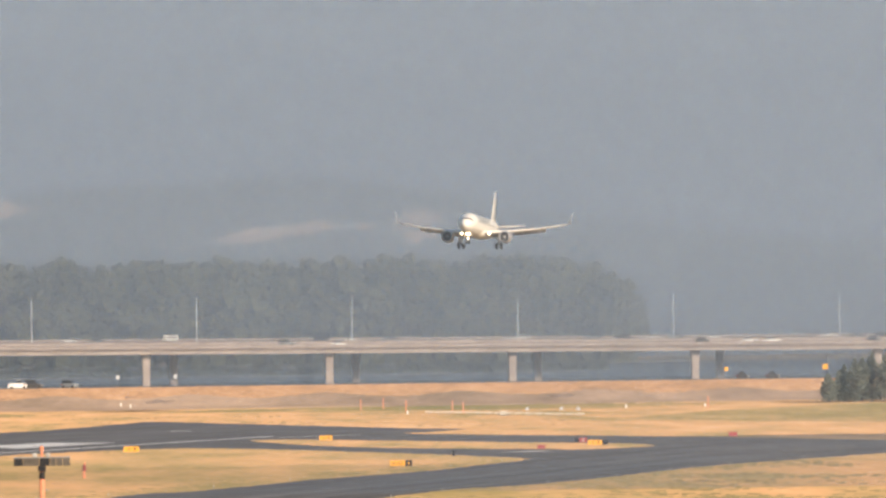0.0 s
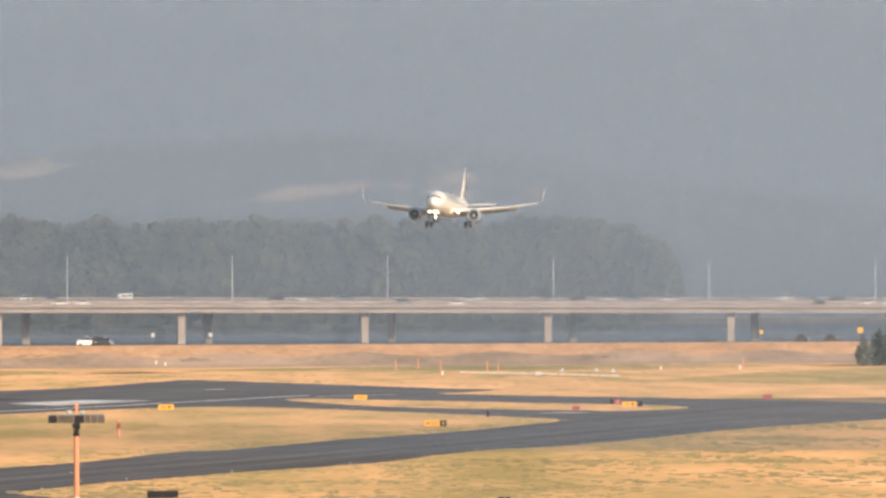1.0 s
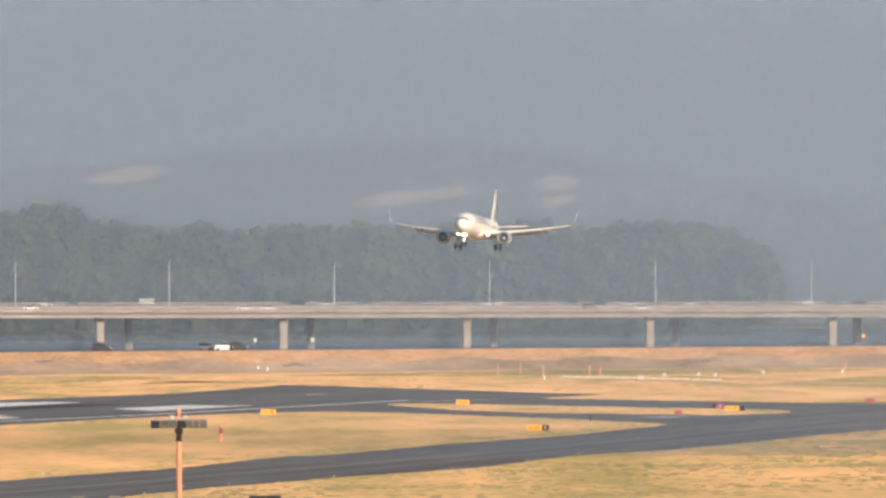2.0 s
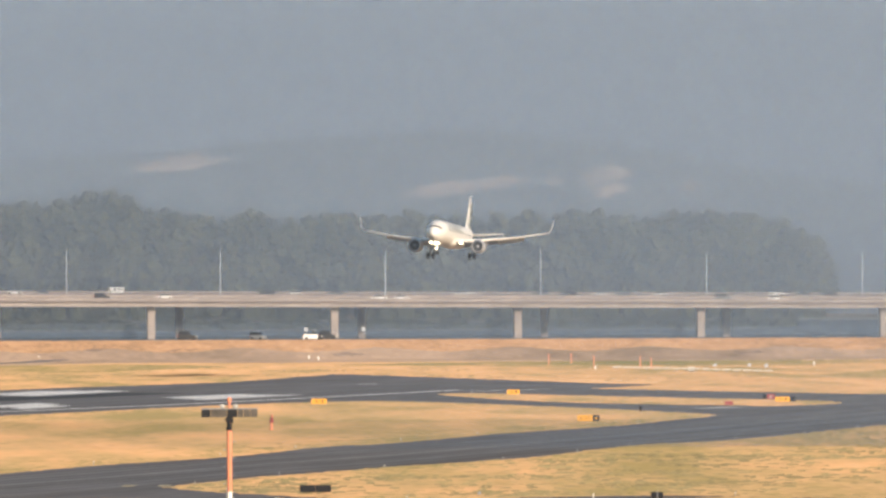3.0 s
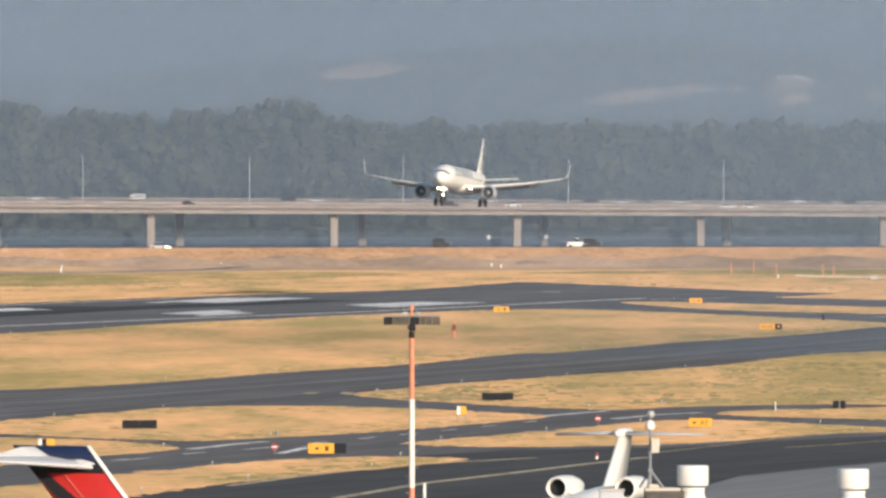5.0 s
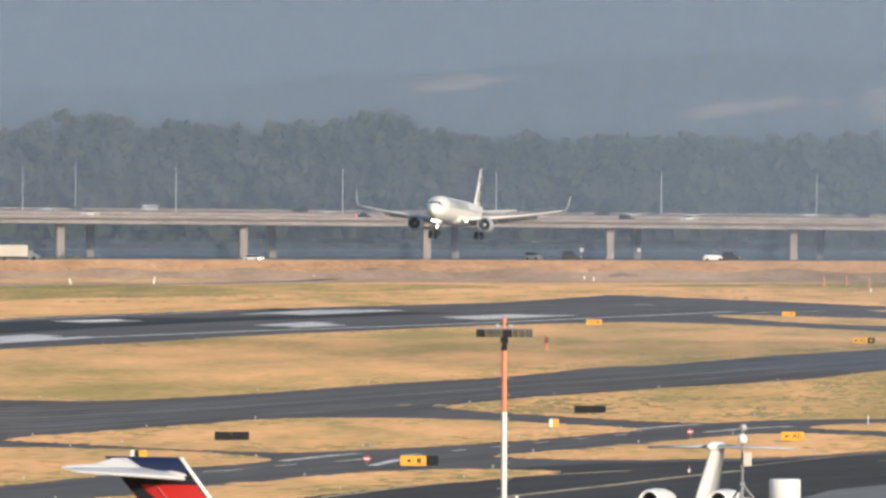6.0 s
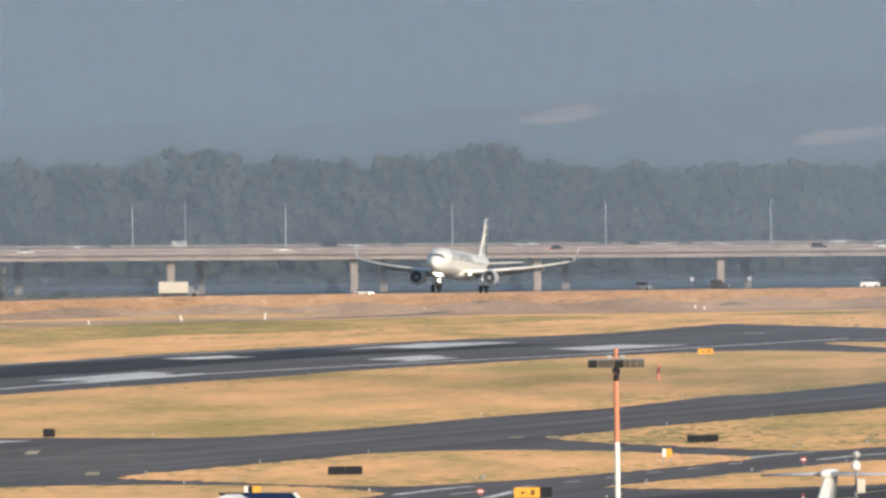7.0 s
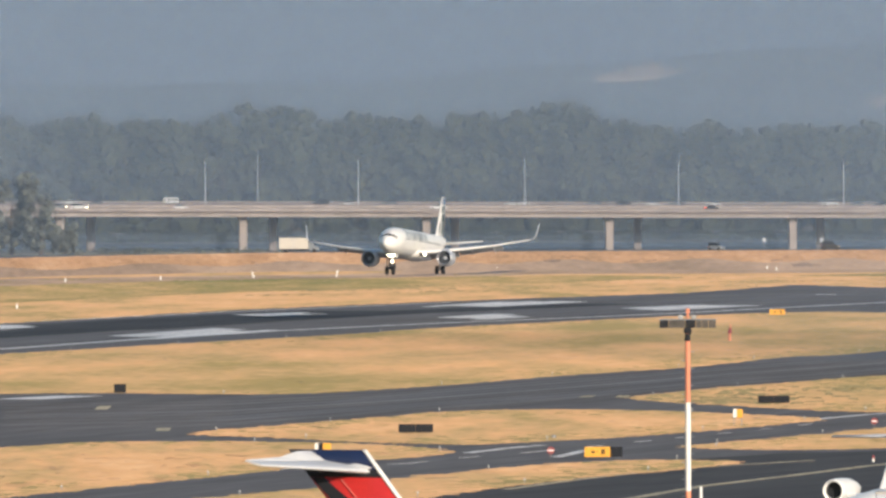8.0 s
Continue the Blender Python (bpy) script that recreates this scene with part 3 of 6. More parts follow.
bm = bmesh.new()
NX, NZ = 520, 70
grid = [[bm.verts.new((-620 + 1240 * i / NX, 4780 + 150 * (k / NZ), ridge(-620 + 1240 * i / NX) * (k / NZ) + 0.8 * noise.noise((i * 0.15, k * 0.26, 5)))) for k in range(NZ + 1)] for i in range(NX + 1)]
for i in range(NX):
    for k in range(NZ):
        f = bm.faces.new((grid[i][k], grid[i + 1][k], grid[i + 1][k + 1], grid[i][k + 1]))
        f.smooth = True
        c = f.calc_center_median()
        for x, y, z, w, h in CLEARINGS:
            z2 = z + 0.12 * (c.x - x)
            if ((c.x - x) / w) ** 2 + ((c.z - z2) / h) ** 2 < 1.0 + 1.3 * noise.noise((c.x * 0.12, c.z * 0.55, 2)):
                f.material_index = 1
tagged(part("hills", bm, [M_HILL, M_CLEARING]), "faint wooded hills with pale clearings in haze", "hills", kind="structure")
bm = bmesh.new()
for x, z in ((159.96, 4870.0, 58.14)[::2], (163.46, 4870.0, 58.38)[::2], (166.96, 4870.0, 58.14)[::2], (170.46, 4870.0, 57.68)[::2], (155.30, 4870.0, 51.15)[::2]):
    box(bm, (x, 4868, z), (2.2, 2.0, 1.0))
tagged(part("far_houses", bm, M_WHITE), "tiny pale houses on the hillside", "houses", kind="stuff")
bm = bmesh.new()
vs = [bm.verts.new(p) for p in ((-1500, 4960, -5), (1500, 4960, -5), (1500, 4960, 420), (-1500, 4960, 420))]
bm.faces.new(vs)
tagged(part("backdrop", bm, M_SKY), "plain hazy grey-blue evening sky", "sky", kind="structure")

# haze put in as flat tinted sheets; three thicken sideways as an added veil
# the 3216.5 sheet stands between the decks to grey the rear piers
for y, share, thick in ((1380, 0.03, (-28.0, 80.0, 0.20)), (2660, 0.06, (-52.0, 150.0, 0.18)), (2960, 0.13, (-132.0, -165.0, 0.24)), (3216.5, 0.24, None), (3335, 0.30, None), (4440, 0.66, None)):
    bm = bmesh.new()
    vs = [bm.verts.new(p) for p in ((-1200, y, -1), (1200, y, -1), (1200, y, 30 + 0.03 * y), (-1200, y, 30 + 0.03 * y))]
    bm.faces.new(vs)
    tagged(part("haze", bm, haze_material("haze", share, HAZE, thick)), "flat bluish see-through sheet standing in for haze", "haze", kind="structure")

# ---- bridge ----
BRIDGE_Y, SPAN, PIER_X = 3200.0, 49.78, 34.4


def deck_z(x):
    return 9.55 - 0.0055 * x


bridge = thing("road_bridge", (0, BRIDGE_Y, 0), "long twin concrete road bridge on round piers", "bridge")
X0, X1 = -420.0, 520.0
for back, off in ((0, 0.0), (1, 19.0)):
    up = 1.06 * back
    for name, mat, (y0, y1), (za, zb, zc, zd) in (
            ("girder", M_CONCRETE, (1.1, 12.6), (-0.75, 0.5, 0.5, -0.75)),
            ("deck", M_CONCRETE_OLD, (0.2, 14.0), (0.5, 1.05, 1.75, 1.2)),
            ("parapet", M_CONCRETE, (0.18, 0.55), (0.95, 1.6, 1.6, 0.95)),
            ("parapet", M_CONCRETE, (13.65, 14.0), (1.75, 2.35, 2.35, 1.75))):
        bm = bmesh.new()
        rings = []
        for x in np.linspace(X0, X1, 40):
            b = deck_z(x) + up
            rings.append([(x, y0 + off, b + za), (x, y0 + off, b + zb), (x, y1 + off, b + zc), (x, y1 + off, b + zd)])
        loft(bm, rings, smooth=False)
        part(name, bm, mat, bridge)
    for k in range(-9, 11):
        x = PIER_X + k * SPAN + (7.7 + 0.06 * k) * back
        if not X0 < x < X1:
            continue
        bm = bmesh.new()
        z = deck_z(x) + up - 0.75
        loft(bm, [[(x + a * w, off + 6 + b * d, zz) for a, b in ((-1, -0.6), (-0.7, -1), (0.7, -1), (1, -0.6), (1, 0.6), (0.7, 1), (-0.7, 1), (-1, 0.6))]
                  for zz, w, d in ((-1, 1.15, 1.4), (z - 1.5, 1.15, 1.4), (z - 0.5, 1.35, 1.8), (z, 1.5, 2.2))], smooth=False)
        part("pier", bm, M_CONCRETE, bridge)
    for k in range(-3, 9):
        bm = bmesh.new()
        x = PIER_X + (k + 0.72) * SPAN
        box(bm, (x, 2.5 + off, deck_z(x) + up - 0.1), (0.25, 0.35, 1.2))
        part("expansion_joint", bm, M_DARK, bridge)


def bridge_lamp():
    e = thing("street_lamp", (0, 0, 0), "slender galvanised street lamp on the bridge", "street lamp", "bridge lamps")
    bm = bmesh.new()
    rod(bm, (0, 0, 0), (0, 0, 11.6), 0.12, 0.065, 8)
    part("pole", bm, M_GREY, e)
    bm = bmesh.new()
    rod(bm, (0, 0, 11.5), (0, -2.2, 11.9), 0.07, 0.05, 6)
    part("arm", bm, M_STEEL, e)
    bm = bmesh.new()
    box(bm, (0, -2.5, 11.9), (0.35, 0.8, 0.16), bevel=0.05)
    part("lamp_head", bm, M_GREY, e)
    return e


lamp = bridge_lamp()
LAMPS = [(u * (BRIDGE_Y + o) / 20885.0, o) for u, o in ((-815, 14), (-544, 14), (-249, 14), (23, 14), (315, 14), (590, 14), (884, 14), (1160, 14), (1455, 14), (-722, 32.8), (2000, 14))]
for i, (x, o) in enumerate(LAMPS):
    m = pose(x, BRIDGE_Y + o - 0.18, deck_z(x) + (1.06 if o > 30 else 0) + 2.5)
    if i == 0:
        lamp.matrix_basis = m
    else:
        copy_thing(lamp, m)

# ---- trees ----


BALL = bmesh.new()
bmesh.ops.create_icosphere(BALL, subdivisions=1, radius=1.0)
BALL.verts.ensure_lookup_table()
BALL_V = np.array([v.co[:] for v in BALL.verts])
BALL_F = np.array([[v.index for v in f.verts] for f in BALL.faces])
BALL.free()


def clump(out, centre, radii, rnd, rough=0.75):
    """One bushy mass of leaves: a lumpy ball, uneven all over."""
    k = Vector((rnd.uniform(-50, 50), rnd.uniform(-50, 50), rnd.uniform(-50, 50)))
    bump = np.array([1 + rough * noise.noise(Vector(v) * 1.7 + k) + 0.6 * rough * noise.noise(Vector(v) * 4.1 + k) for v in BALL_V])
    out.append(BALL_V * bump[:, None] * np.array(radii) + np.array(centre))


def clump_mesh(name, clumps, mat):
    me = bpy.data.meshes.new(name)
    n = len(BALL_V)
    verts = np.concatenate(clumps)
    faces = np.concatenate([BALL_F + i * n for i in range(len(clumps))])
    me.from_pydata(verts.tolist(), [], faces.tolist())
    me.materials.append(mat)
    return me


def crown_quads(out, centre, radii, count, size, rnd):
    """Leaf clumps as small tilted quads over an ellipsoid."""
    for _ in range(count):
        n = Vector((rnd.gauss(0, 1), rnd.gauss(0, 1), rnd.gauss(0.15, 1))).normalized()
        p = Vector(centre) + Vector((n.x * radii[0], n.y * radii[1], n.z * radii[2])) * rnd.uniform(0.78, 1.06)
        n = (n + 0.55 * Vector((rnd.gauss(0, 1), rnd.gauss(0, 1), rnd.gauss(0, 1)))).normalized()
        a = n.orthogonal().normalized()
        b = n.cross(a)
        t = rnd.uniform(0, 6.28)
        a, b = a * math.cos(t) + b * math.sin(t), b * math.cos(t) - a * math.sin(t)
        s = size * rnd.uniform(0.55, 1.25)
        out.append([p + a * s, p + b * s * 0.7, p - a * s * 0.9, p - b * s * 0.6])


def quads_mesh(name, quads, mat):
    me = bpy.data.meshes.new(name)
    me.from_pydata([tuple(v) for q in quads for v in q], [], [tuple(range(4 * i, 4 * i + 4)) for i in range(len(quads))])
    me.materials.append(mat)
    return me


def broadleaf(out, x, y, z, h, w, rnd, clumps=34, size=0.95, masses=None):
    """Crown lobes of one cottonwood, from about a fifth of its height upward."""
    lobes = rnd.randint(10, 14)
    for i in range(lobes):
        f = 0.12 + 0.76 * (i + rnd.random() * 0.7) / lobes
        spread = w * (0.60 - 0.30 * abs(f - 0.5))
        a = rnd.uniform(0, 6.28)
        r = w * rnd.uniform(0.26, 0.38) * (1.05 - 0.22 * f)
        at, rz = (x + math.cos(a) * spread * 0.7, y + math.sin(a) * spread * 0.6, z + h * f), r * rnd.uniform(0.8, 1.1)
        crown_quads(out, at, (r, r, rz), clumps, size, rnd)
        for _ in range(8 if masses is not None else 0):
            d = Vector((rnd.gauss(0, 1), rnd.gauss(-0.4, 1), rnd.gauss(0.1, 1))).normalized() * r * rnd.uniform(0.4, 0.75)
            q = r * rnd.uniform(0.20, 0.46)
            clump(masses, (at[0] + d.x, at[1] + d.y, at[2] + d.z), (q, q, q * rnd.uniform(0.8, 1.25)), rnd)


rnd = random.Random(5)
TOPS = [(-1500, 42), (-860, 42.7), (-784, 42.5), (-740, 46.0), (-704, 48.0), (-665, 46.0), (-640, 42.8), (-544, 43.3), (-450, 41.2), (-364, 42.4), (-250, 43.2), (-225, 47.0), (-184, 49.0), (-150, 47.0), (-115, 42.5), (-94, 43.0),
        (-30, 39.0), (120, 39.0), (270, 38.4), (420, 39.0), (620, 39.6), (784, 38.4), (900, 39.0), (990, 37.5), (1050, 33.0), (1075, 22.0)]


def wood_top(u):
    for (a, ha), (b, hb) in zip(TOPS, TOPS[1:]):
        if a <= u <= b:
            return ha + (hb - ha) * (u - a) / (b - a)
    return 38.0


quads, masses = [], []
bm = bmesh.new()
for row, (y, drop) in enumerate(((4098, 0.30), (4106, 0.10), (4116, 0.0), (4128, 0.0))):
    x = -330.0 + 3 * row
    while x < 212:
        h = wood_top(x * 20885 / y) * (1 - drop * rnd.random()) - rnd.uniform(0, 1) ** 2 * 2.2 + 2.0
        w = rnd.uniform(12, 19)
        if row < 3 or rnd.random() < 0.5:
            broadleaf(quads, x, y, 0, h, w, rnd, 36, 0.55, masses)
        rod(bm, (x, y, 0), (x + rnd.uniform(-1, 1), y, h * 0.8), 0.55, 0.12, 5, False)
        x += rnd.uniform(4.6, 7.6)
    x = -330.0
for i in range(300):   # undergrowth at the foot of the wood
    x = rnd.uniform(-330, 214)
    crown_quads(quads, (x, 4090 + rnd.uniform(-6, 4), rnd.uniform(0.5, 3)), (rnd.uniform(2, 5), 2.0, rnd.uniform(2, 6.5)), 10, 0.7, rnd)
    clump(masses, (x, 4092 + rnd.uniform(-6, 4), rnd.uniform(0.5, 3)), (rnd.uniform(2, 4), 2.0, rnd.uniform(2, 5)), rnd)
for i in range(520):   # low thickets along the island's shore
    x = rnd.uniform(-300, 182)
    h = rnd.uniform(1.2, 4.2)
    y = 3556 + rnd.uniform(0, 30) + 200 * max(0, (x - 150) / 45) ** 2
    crown_quads(quads, (x, y, h * 0.45), (rnd.uniform(1.5, 3.5), 1.5, h * 0.55), 10, 0.5, rnd)
    clump(masses, (x, y, h * 0.4), (rnd.uniform(1.5, 4), 1.6, h * 0.55), rnd)
for i in range(40):   # low far bank beyond the end of the wood
    x = rnd.uniform(232, 480)
    h = rnd.uniform(14, 19)
    crown_quads(quads, (x, 4560 + rnd.uniform(-10, 10), h * 0.5), (rnd.uniform(6, 10), 5, h * 0.5), 30, 1.2, rnd)
    for _ in range(8):
        clump(masses, (x + rnd.uniform(-7, 7), 4562, h * rnd.uniform(0.2, 0.85)), (rnd.uniform(2, 4), 3, rnd.uniform(2, 3.5)), rnd)
far_wood = tagged(new("far_wood", quads_mesh("far_wood", quads, M_LEAF)), "tall hazy cottonwood trees along the far bank", "trees", kind="stuff")
far_mass = tagged(new("far_wood_crowns", clump_mesh("far_wood_crowns", masses, M_LEAF)), "massed crowns of the far cottonwood trees", "trees", kind="stuff")
tagged(part("far_trunks", bm, M_BARK), "grey trunks of the far cottonwood trees", "trees", kind="stuff")


def leafy_tree(at, h, w, label, seed, conifer=False, group=""):
    r = random.Random(seed)
    e = thing("tree", at, label, "tree", group)
    bm = bmesh.new()
    rod(bm, (0, 0, -0.1), (0, 0, h * 0.55), 0.035 * h * 0.7, 0.012 * h, 8)
    for i in range(5):
        a = i * 1.9
        rod(bm, (0, 0, h * (0.15 + 0.09 * i)), (math.cos(a) * w * 0.3, math.sin(a) * w * 0.3, h * (0.32 + 0.1 * i)), 0.012 * h, 0.004 * h, 5)
    part("trunk", bm, M_BARK, e)
    q = []
    if conifer:
        for i in range(16):
            f = i / 15
            rad = w * 0.5 * (1.02 - f) ** 0.7 * r.uniform(0.8, 1.15)
            for k in range(3):
                a = r.uniform(0, 6.28)
                crown_quads(q, (math.cos(a) * rad * 0.55, math.sin(a) * rad * 0.55, h * (0.10 + 0.86 * f)), (rad * 0.6, rad * 0.6, h * 0.06), 22, 0.26, r)
        crown_quads(q, (0, 0, h * 0.42), (w * 0.36, w * 0.36, h * 0.38), 420, 0.34, r)
    else:
        lumps = []
        broadleaf(q, 0, 0, 0, h, w, r, 40, 0.5, lumps)
        ob = new("foliage", clump_mesh("foliage", lumps, M_HAZED_LEAF))
        ob.parent = e
    crown = new("crown", quads_mesh("crown", q, M_LEAF_DARK if conifer else M_HAZED_LEAF))
    crown.parent = e
    return e


for i in range(22):
    x = 168.2 + 1.9 * i + rnd.uniform(-0.6, 0.6)
    h = min(10.6, 6.2 + 0.9 * i) * rnd.uniform(0.86, 1.03)
    leafy_tree((x, 2446 + (i % 3) * 2.6, 0), h, h * rnd.uniform(0.62, 0.8), "dense dark evergreen tree in a clump below the levee", 20 + i, True, "evergreens by the levee")
for i, (x, y, h, w) in enumerate(((-161, 3040, 22.5, 9), (-169, 3046, 22, 11), (-178, 3040, 23, 12), (-188, 3044, 24, 12), (-200, 3040, 25, 13), (-156, 3060, 8, 6))):
    leafy_tree((x, y, 0.4), h, w, "hazy leafy tree on the near riverbank", 50 + i, False, "riverbank trees")
bm = bmesh.new()
q = []
for i in range(60):
    x = rnd.uniform(-200, -100)
    crown_quads(q, (x, 3092 + rnd.uniform(-8, 8), 0.9), (rnd.uniform(1, 2.6), 1.2, rnd.uniform(0.6, 1.6)), 22, 0.4, rnd)
bm.free()
tagged(new("riverbank_scrub", quads_mesh("riverbank_scrub", q, M_HAZED_LEAF)), "low scrub along the near riverbank", "bushes", kind="stuff")


# ---- airliner ----
def wing_ring(s, x, y0, c, t, z):
    return [(s * x, y0 + c * fy, z + ft * t) for fy, ft in ((0, 0), (0.03, 0.30), (0.12, 0.5), (0.4, 0.55), (0.75, 0.25), (1, 0.03), (1, -0.03), (0.7, -0.2), (0.4, -0.4), (0.1, -0.4), (0.02, -0.2))]


def fin_ring(y0, c, t, z):
    return [(t * ft, y0 + c * fy, z) for fy, ft in ((0, 0), (0.1, 0.4), (0.35, 0.5), (1, 0.03), (1, -0.03), (0.35, -0.5), (0.1, -0.4))]


def wheel_pair(parent, x, y, z, r, gap, name="wheel"):
    for s in (-1, 1):
        bm = bmesh.new()
        w = 0.36 * r / 0.55
        loft(bm, [[(x + s * gap + o, y + k * r * math.cos(a * math.pi / 12), z + k * r * math.sin(a * math.pi / 12)) for a in range(24)]
                  for o, k in ((-w / 2, 0.7), (-w / 2, 0.93), (-w * 0.3, 1), (w * 0.3, 1), (w / 2, 0.93), (w / 2, 0.7))])
        wh = part(name, bm, M_BLACK, parent)
        bm = bmesh.new()
        rod(bm, (x + s * gap - w * 0.42, y, z), (x + s * gap + w * 0.42, y, z), r * 0.55, r * 0.55, 14)
        part("hub", bm, M_GREY, wh)


def airliner():
    top = thing("airliner", (0, 0, 0), "white twin-engine airliner landing with gear down", "airplane")
    prof = ((-22.0, 0.10, -0.55), (-21.85, 0.36, -0.53), (-21.4, 0.74, -0.46), (-20.7, 1.12, -0.36), (-19.8, 1.45, -0.24), (-18.8, 1.70, -0.12), (-17.4, 1.90, -0.03), (-15.5, 1.98, 0),
            (-10, 1.98, 0), (-5, 1.98, 0), (0, 1.98, 0), (5, 1.98, 0), (9, 1.95, 0.03), (12, 1.74, 0.24), (15, 1.43, 0.55), (18, 1.02, 0.95), (20.5, 0.62, 1.25), (22.4, 0.22, 1.5))
    bm = bmesh.new()
    loft(bm, [circle(y, 0, z, r, r * 1.04, 36) for y, r, z in prof])
    body = part("fuselage", bm, M_WHITE, top)

    def skin(y, ang, lift):
        for (ya, ra, za), (yb, rb, zb) in zip(prof, prof[1:]):
            if ya <= y <= yb:
                f = (y - ya) / (yb - ya)
                r, z = ra + (rb - ra) * f + lift, za + (zb - za) * f
                return (r * math.cos(ang), y, z + r * 1.04 * math.sin(ang))

    def patch(name, y0, y1, a0, a1, mat, parent, label="", ny=4, na=5, lift=0.02):
        bm = bmesh.new()
        g = [[bm.verts.new(skin(y0 + (y1 - y0) * i / ny, radians(a0 + (a1 - a0) * k / na), lift)) for k in range(na + 1)] for i in range(ny + 1)]
        for i in range(ny):
            for k in range(na):
                bm.faces.new((g[i][k], g[i + 1][k], g[i + 1][k + 1], g[i][k + 1])).smooth = True
        return part(name, bm, mat, parent, label)

    # windscreen panes
    for a0, a1, y0, y1 in ((91.5, 118, -20.90, -20.30), (62, 88.5, -20.90, -20.30), (122, 143, -20.65, -20.0), (37, 58, -20.65, -20.0), (147, 157, -20.25, -19.6), (23, 33, -20.25, -19.6)):
        patch("windscreen_pane", y0, y1, a0, a1, M_GLASS, body)
    # airline lettering as plain bars, cabin window line
    for s in (0, 1):
        for y0, y1, a0, a1 in ((-14.8, -14.0, 16, 58), (-14.0, -12.9, 49, 58), (-14.0, -13.2, 34, 42), (-12.1, -11.3, 16, 50), (-11.3, -10.6, 42, 50), (-10.0, -9.3, 16, 50), (-8.6, -8.0, 16, 50), (-9.3, -8.6, 16, 24),
                               (-7.3, -6.5, 16, 50), (-5.4, -4.7, 16, 50), (-4.7, -3.8, 16, 58), (-2.9, -2.2, 16, 50), (-2.2, -1.3, 16, 24), (-2.2, -1.3, 42, 50), (-0.4, 0.4, 16, 50), (0.4, 1.1, 42, 50)):
            a, b = (a0, a1) if s == 0 else (180 - a1, 180 - a0)
            patch("lettering", y0, y1, a, b, M_TITLE, body)
        for k in range(44):
            y = -16.5 + k * 0.62
            a, b = (7, 13.5) if s == 0 else (166.5, 173)
            if not (s == 0 and k % 11 == 10):
                patch("cabin_window", y, y + 0.26, a, b, M_GLASS, body, ny=1, na=1)
    bm = bmesh.new()
    loft(bm, [[(x * w, y, z * h - 1.35) for x, z in [(math.cos(i * math.pi / 10), math.sin(i * math.pi / 10)) for i in range(20)]]
              for y, w, h in ((-8.0, 0.6, 0.4), (-6.5, 1.7, 0.85), (-4, 2.1, 1.05), (1, 2.1, 1.1), (4.5, 1.7, 0.9), (6.5, 0.7, 0.5))])
    part("belly_fairing", bm, M_WHITE, top)
    for s in (-1, 1):
        bm = bmesh.new()
        secs = ((1.2, -6.6, 7.4, 0.95, -1.35), (3.2, -5.2, 6.2, 0.75, -1.18), (6.4, -2.9, 4.4, 0.52, -0.88), (11.5, 0.2, 3.1, 0.34, -0.22), (15.5, 2.6, 2.1, 0.22, 0.55), (16.7, 3.3, 1.8, 0.17, 0.80))
        loft(bm, [wing_ring(s, *q) for q in secs])
        wing = part("wing", bm, M_WHITE, top)
        bm = bmesh.new()
        rings = []
        for x, y0, c, z, lean in ((16.7, 3.35, 1.75, 0.80, 0.0), (17.15, 3.65, 1.55, 0.96, 0.5), (17.42, 4.0, 1.3, 1.35, 0.9), (17.58, 4.55, 0.95, 2.0, 1.0), (17.82, 5.4, 0.45, 3.3, 1.0)):
            rings.append([(s * (x - ft * 0.09 * lean), y0 + c * fy, z + ft * 0.13 * (1 - lean)) for fy, ft in ((0, 0), (0.3, 0.55), (1, 0.05), (1, -0.05), (0.3, -0.55))])
        loft(bm, rings)
        part("winglet", bm, M_GREY, wing, "grey upswept winglet")
        for n, xa, xb, drop in (("flap", 2.1, 6.3, 0.75), ("flap", 6.5, 12.6, 0.55)):
            bm = bmesh.new()

            def te(x):
                for q, r in zip(secs, secs[1:]):
                    if q[0] <= x <= r[0]:
                        f = (x - q[0]) / (r[0] - q[0])
                        return q[1] + q[2] + (r[1] + r[2] - q[1] - q[2]) * f, q[4] + (r[4] - q[4]) * f
            loft(bm, [[(s * x, te(x)[0] + a, te(x)[1] + b) for a, b in ((-0.35, -0.05), (-0.1, 0.05), (0.95, -drop), (0.9, -drop - 0.06), (-0.2, -0.28))] for x in (xa, xb)])
            part(n, bm, M_GREY, wing)
        for x, y in ((5.0, 0.9), (8.3, 1.9), (11.4, 2.8)):
            bm = bmesh.new()
            z = -1.35 + 0.118 * (x - 1.2) - 0.35
            loft(bm, [circle(y + o, s * x, z + dz, r, r * 1.3, 8) for o, r, dz in ((-1.2, 0.03, 0.15), (-0.5, 0.16, 0), (0.8, 0.17, -0.2), (1.8, 0.03, -0.55))])
            part("flap_fairing", bm, M_GREY, wing)
        # engine
        bm = bmesh.new()
        loft(bm, [circle(y, s * 5.75, -2.15, r, r, 32) for y, r in ((-6.35, 0.92), (-6.62, 1.01), (-6.66, 1.08), (-6.5, 1.15), (-5.6, 1.24), (-4.4, 1.22), (-3.2, 1.06), (-2.6, 0.92), (-2.6, 0.76))], close=False)
        eng = part("engine", bm, M_GREY, top)
        bm = bmesh.new()
        loft(bm, [circle(y, s * 5.75, -2.15, r, r, 32) for y, r in ((-6.30, 0.90), (-6.60, 0.97), (-6.70, 1.04), (-6.66, 1.11), (-6.45, 1.17))], close=False)
        part("intake_lip", bm, M_METAL, eng, "polished metal intake lip")
        bm = bmesh.new()
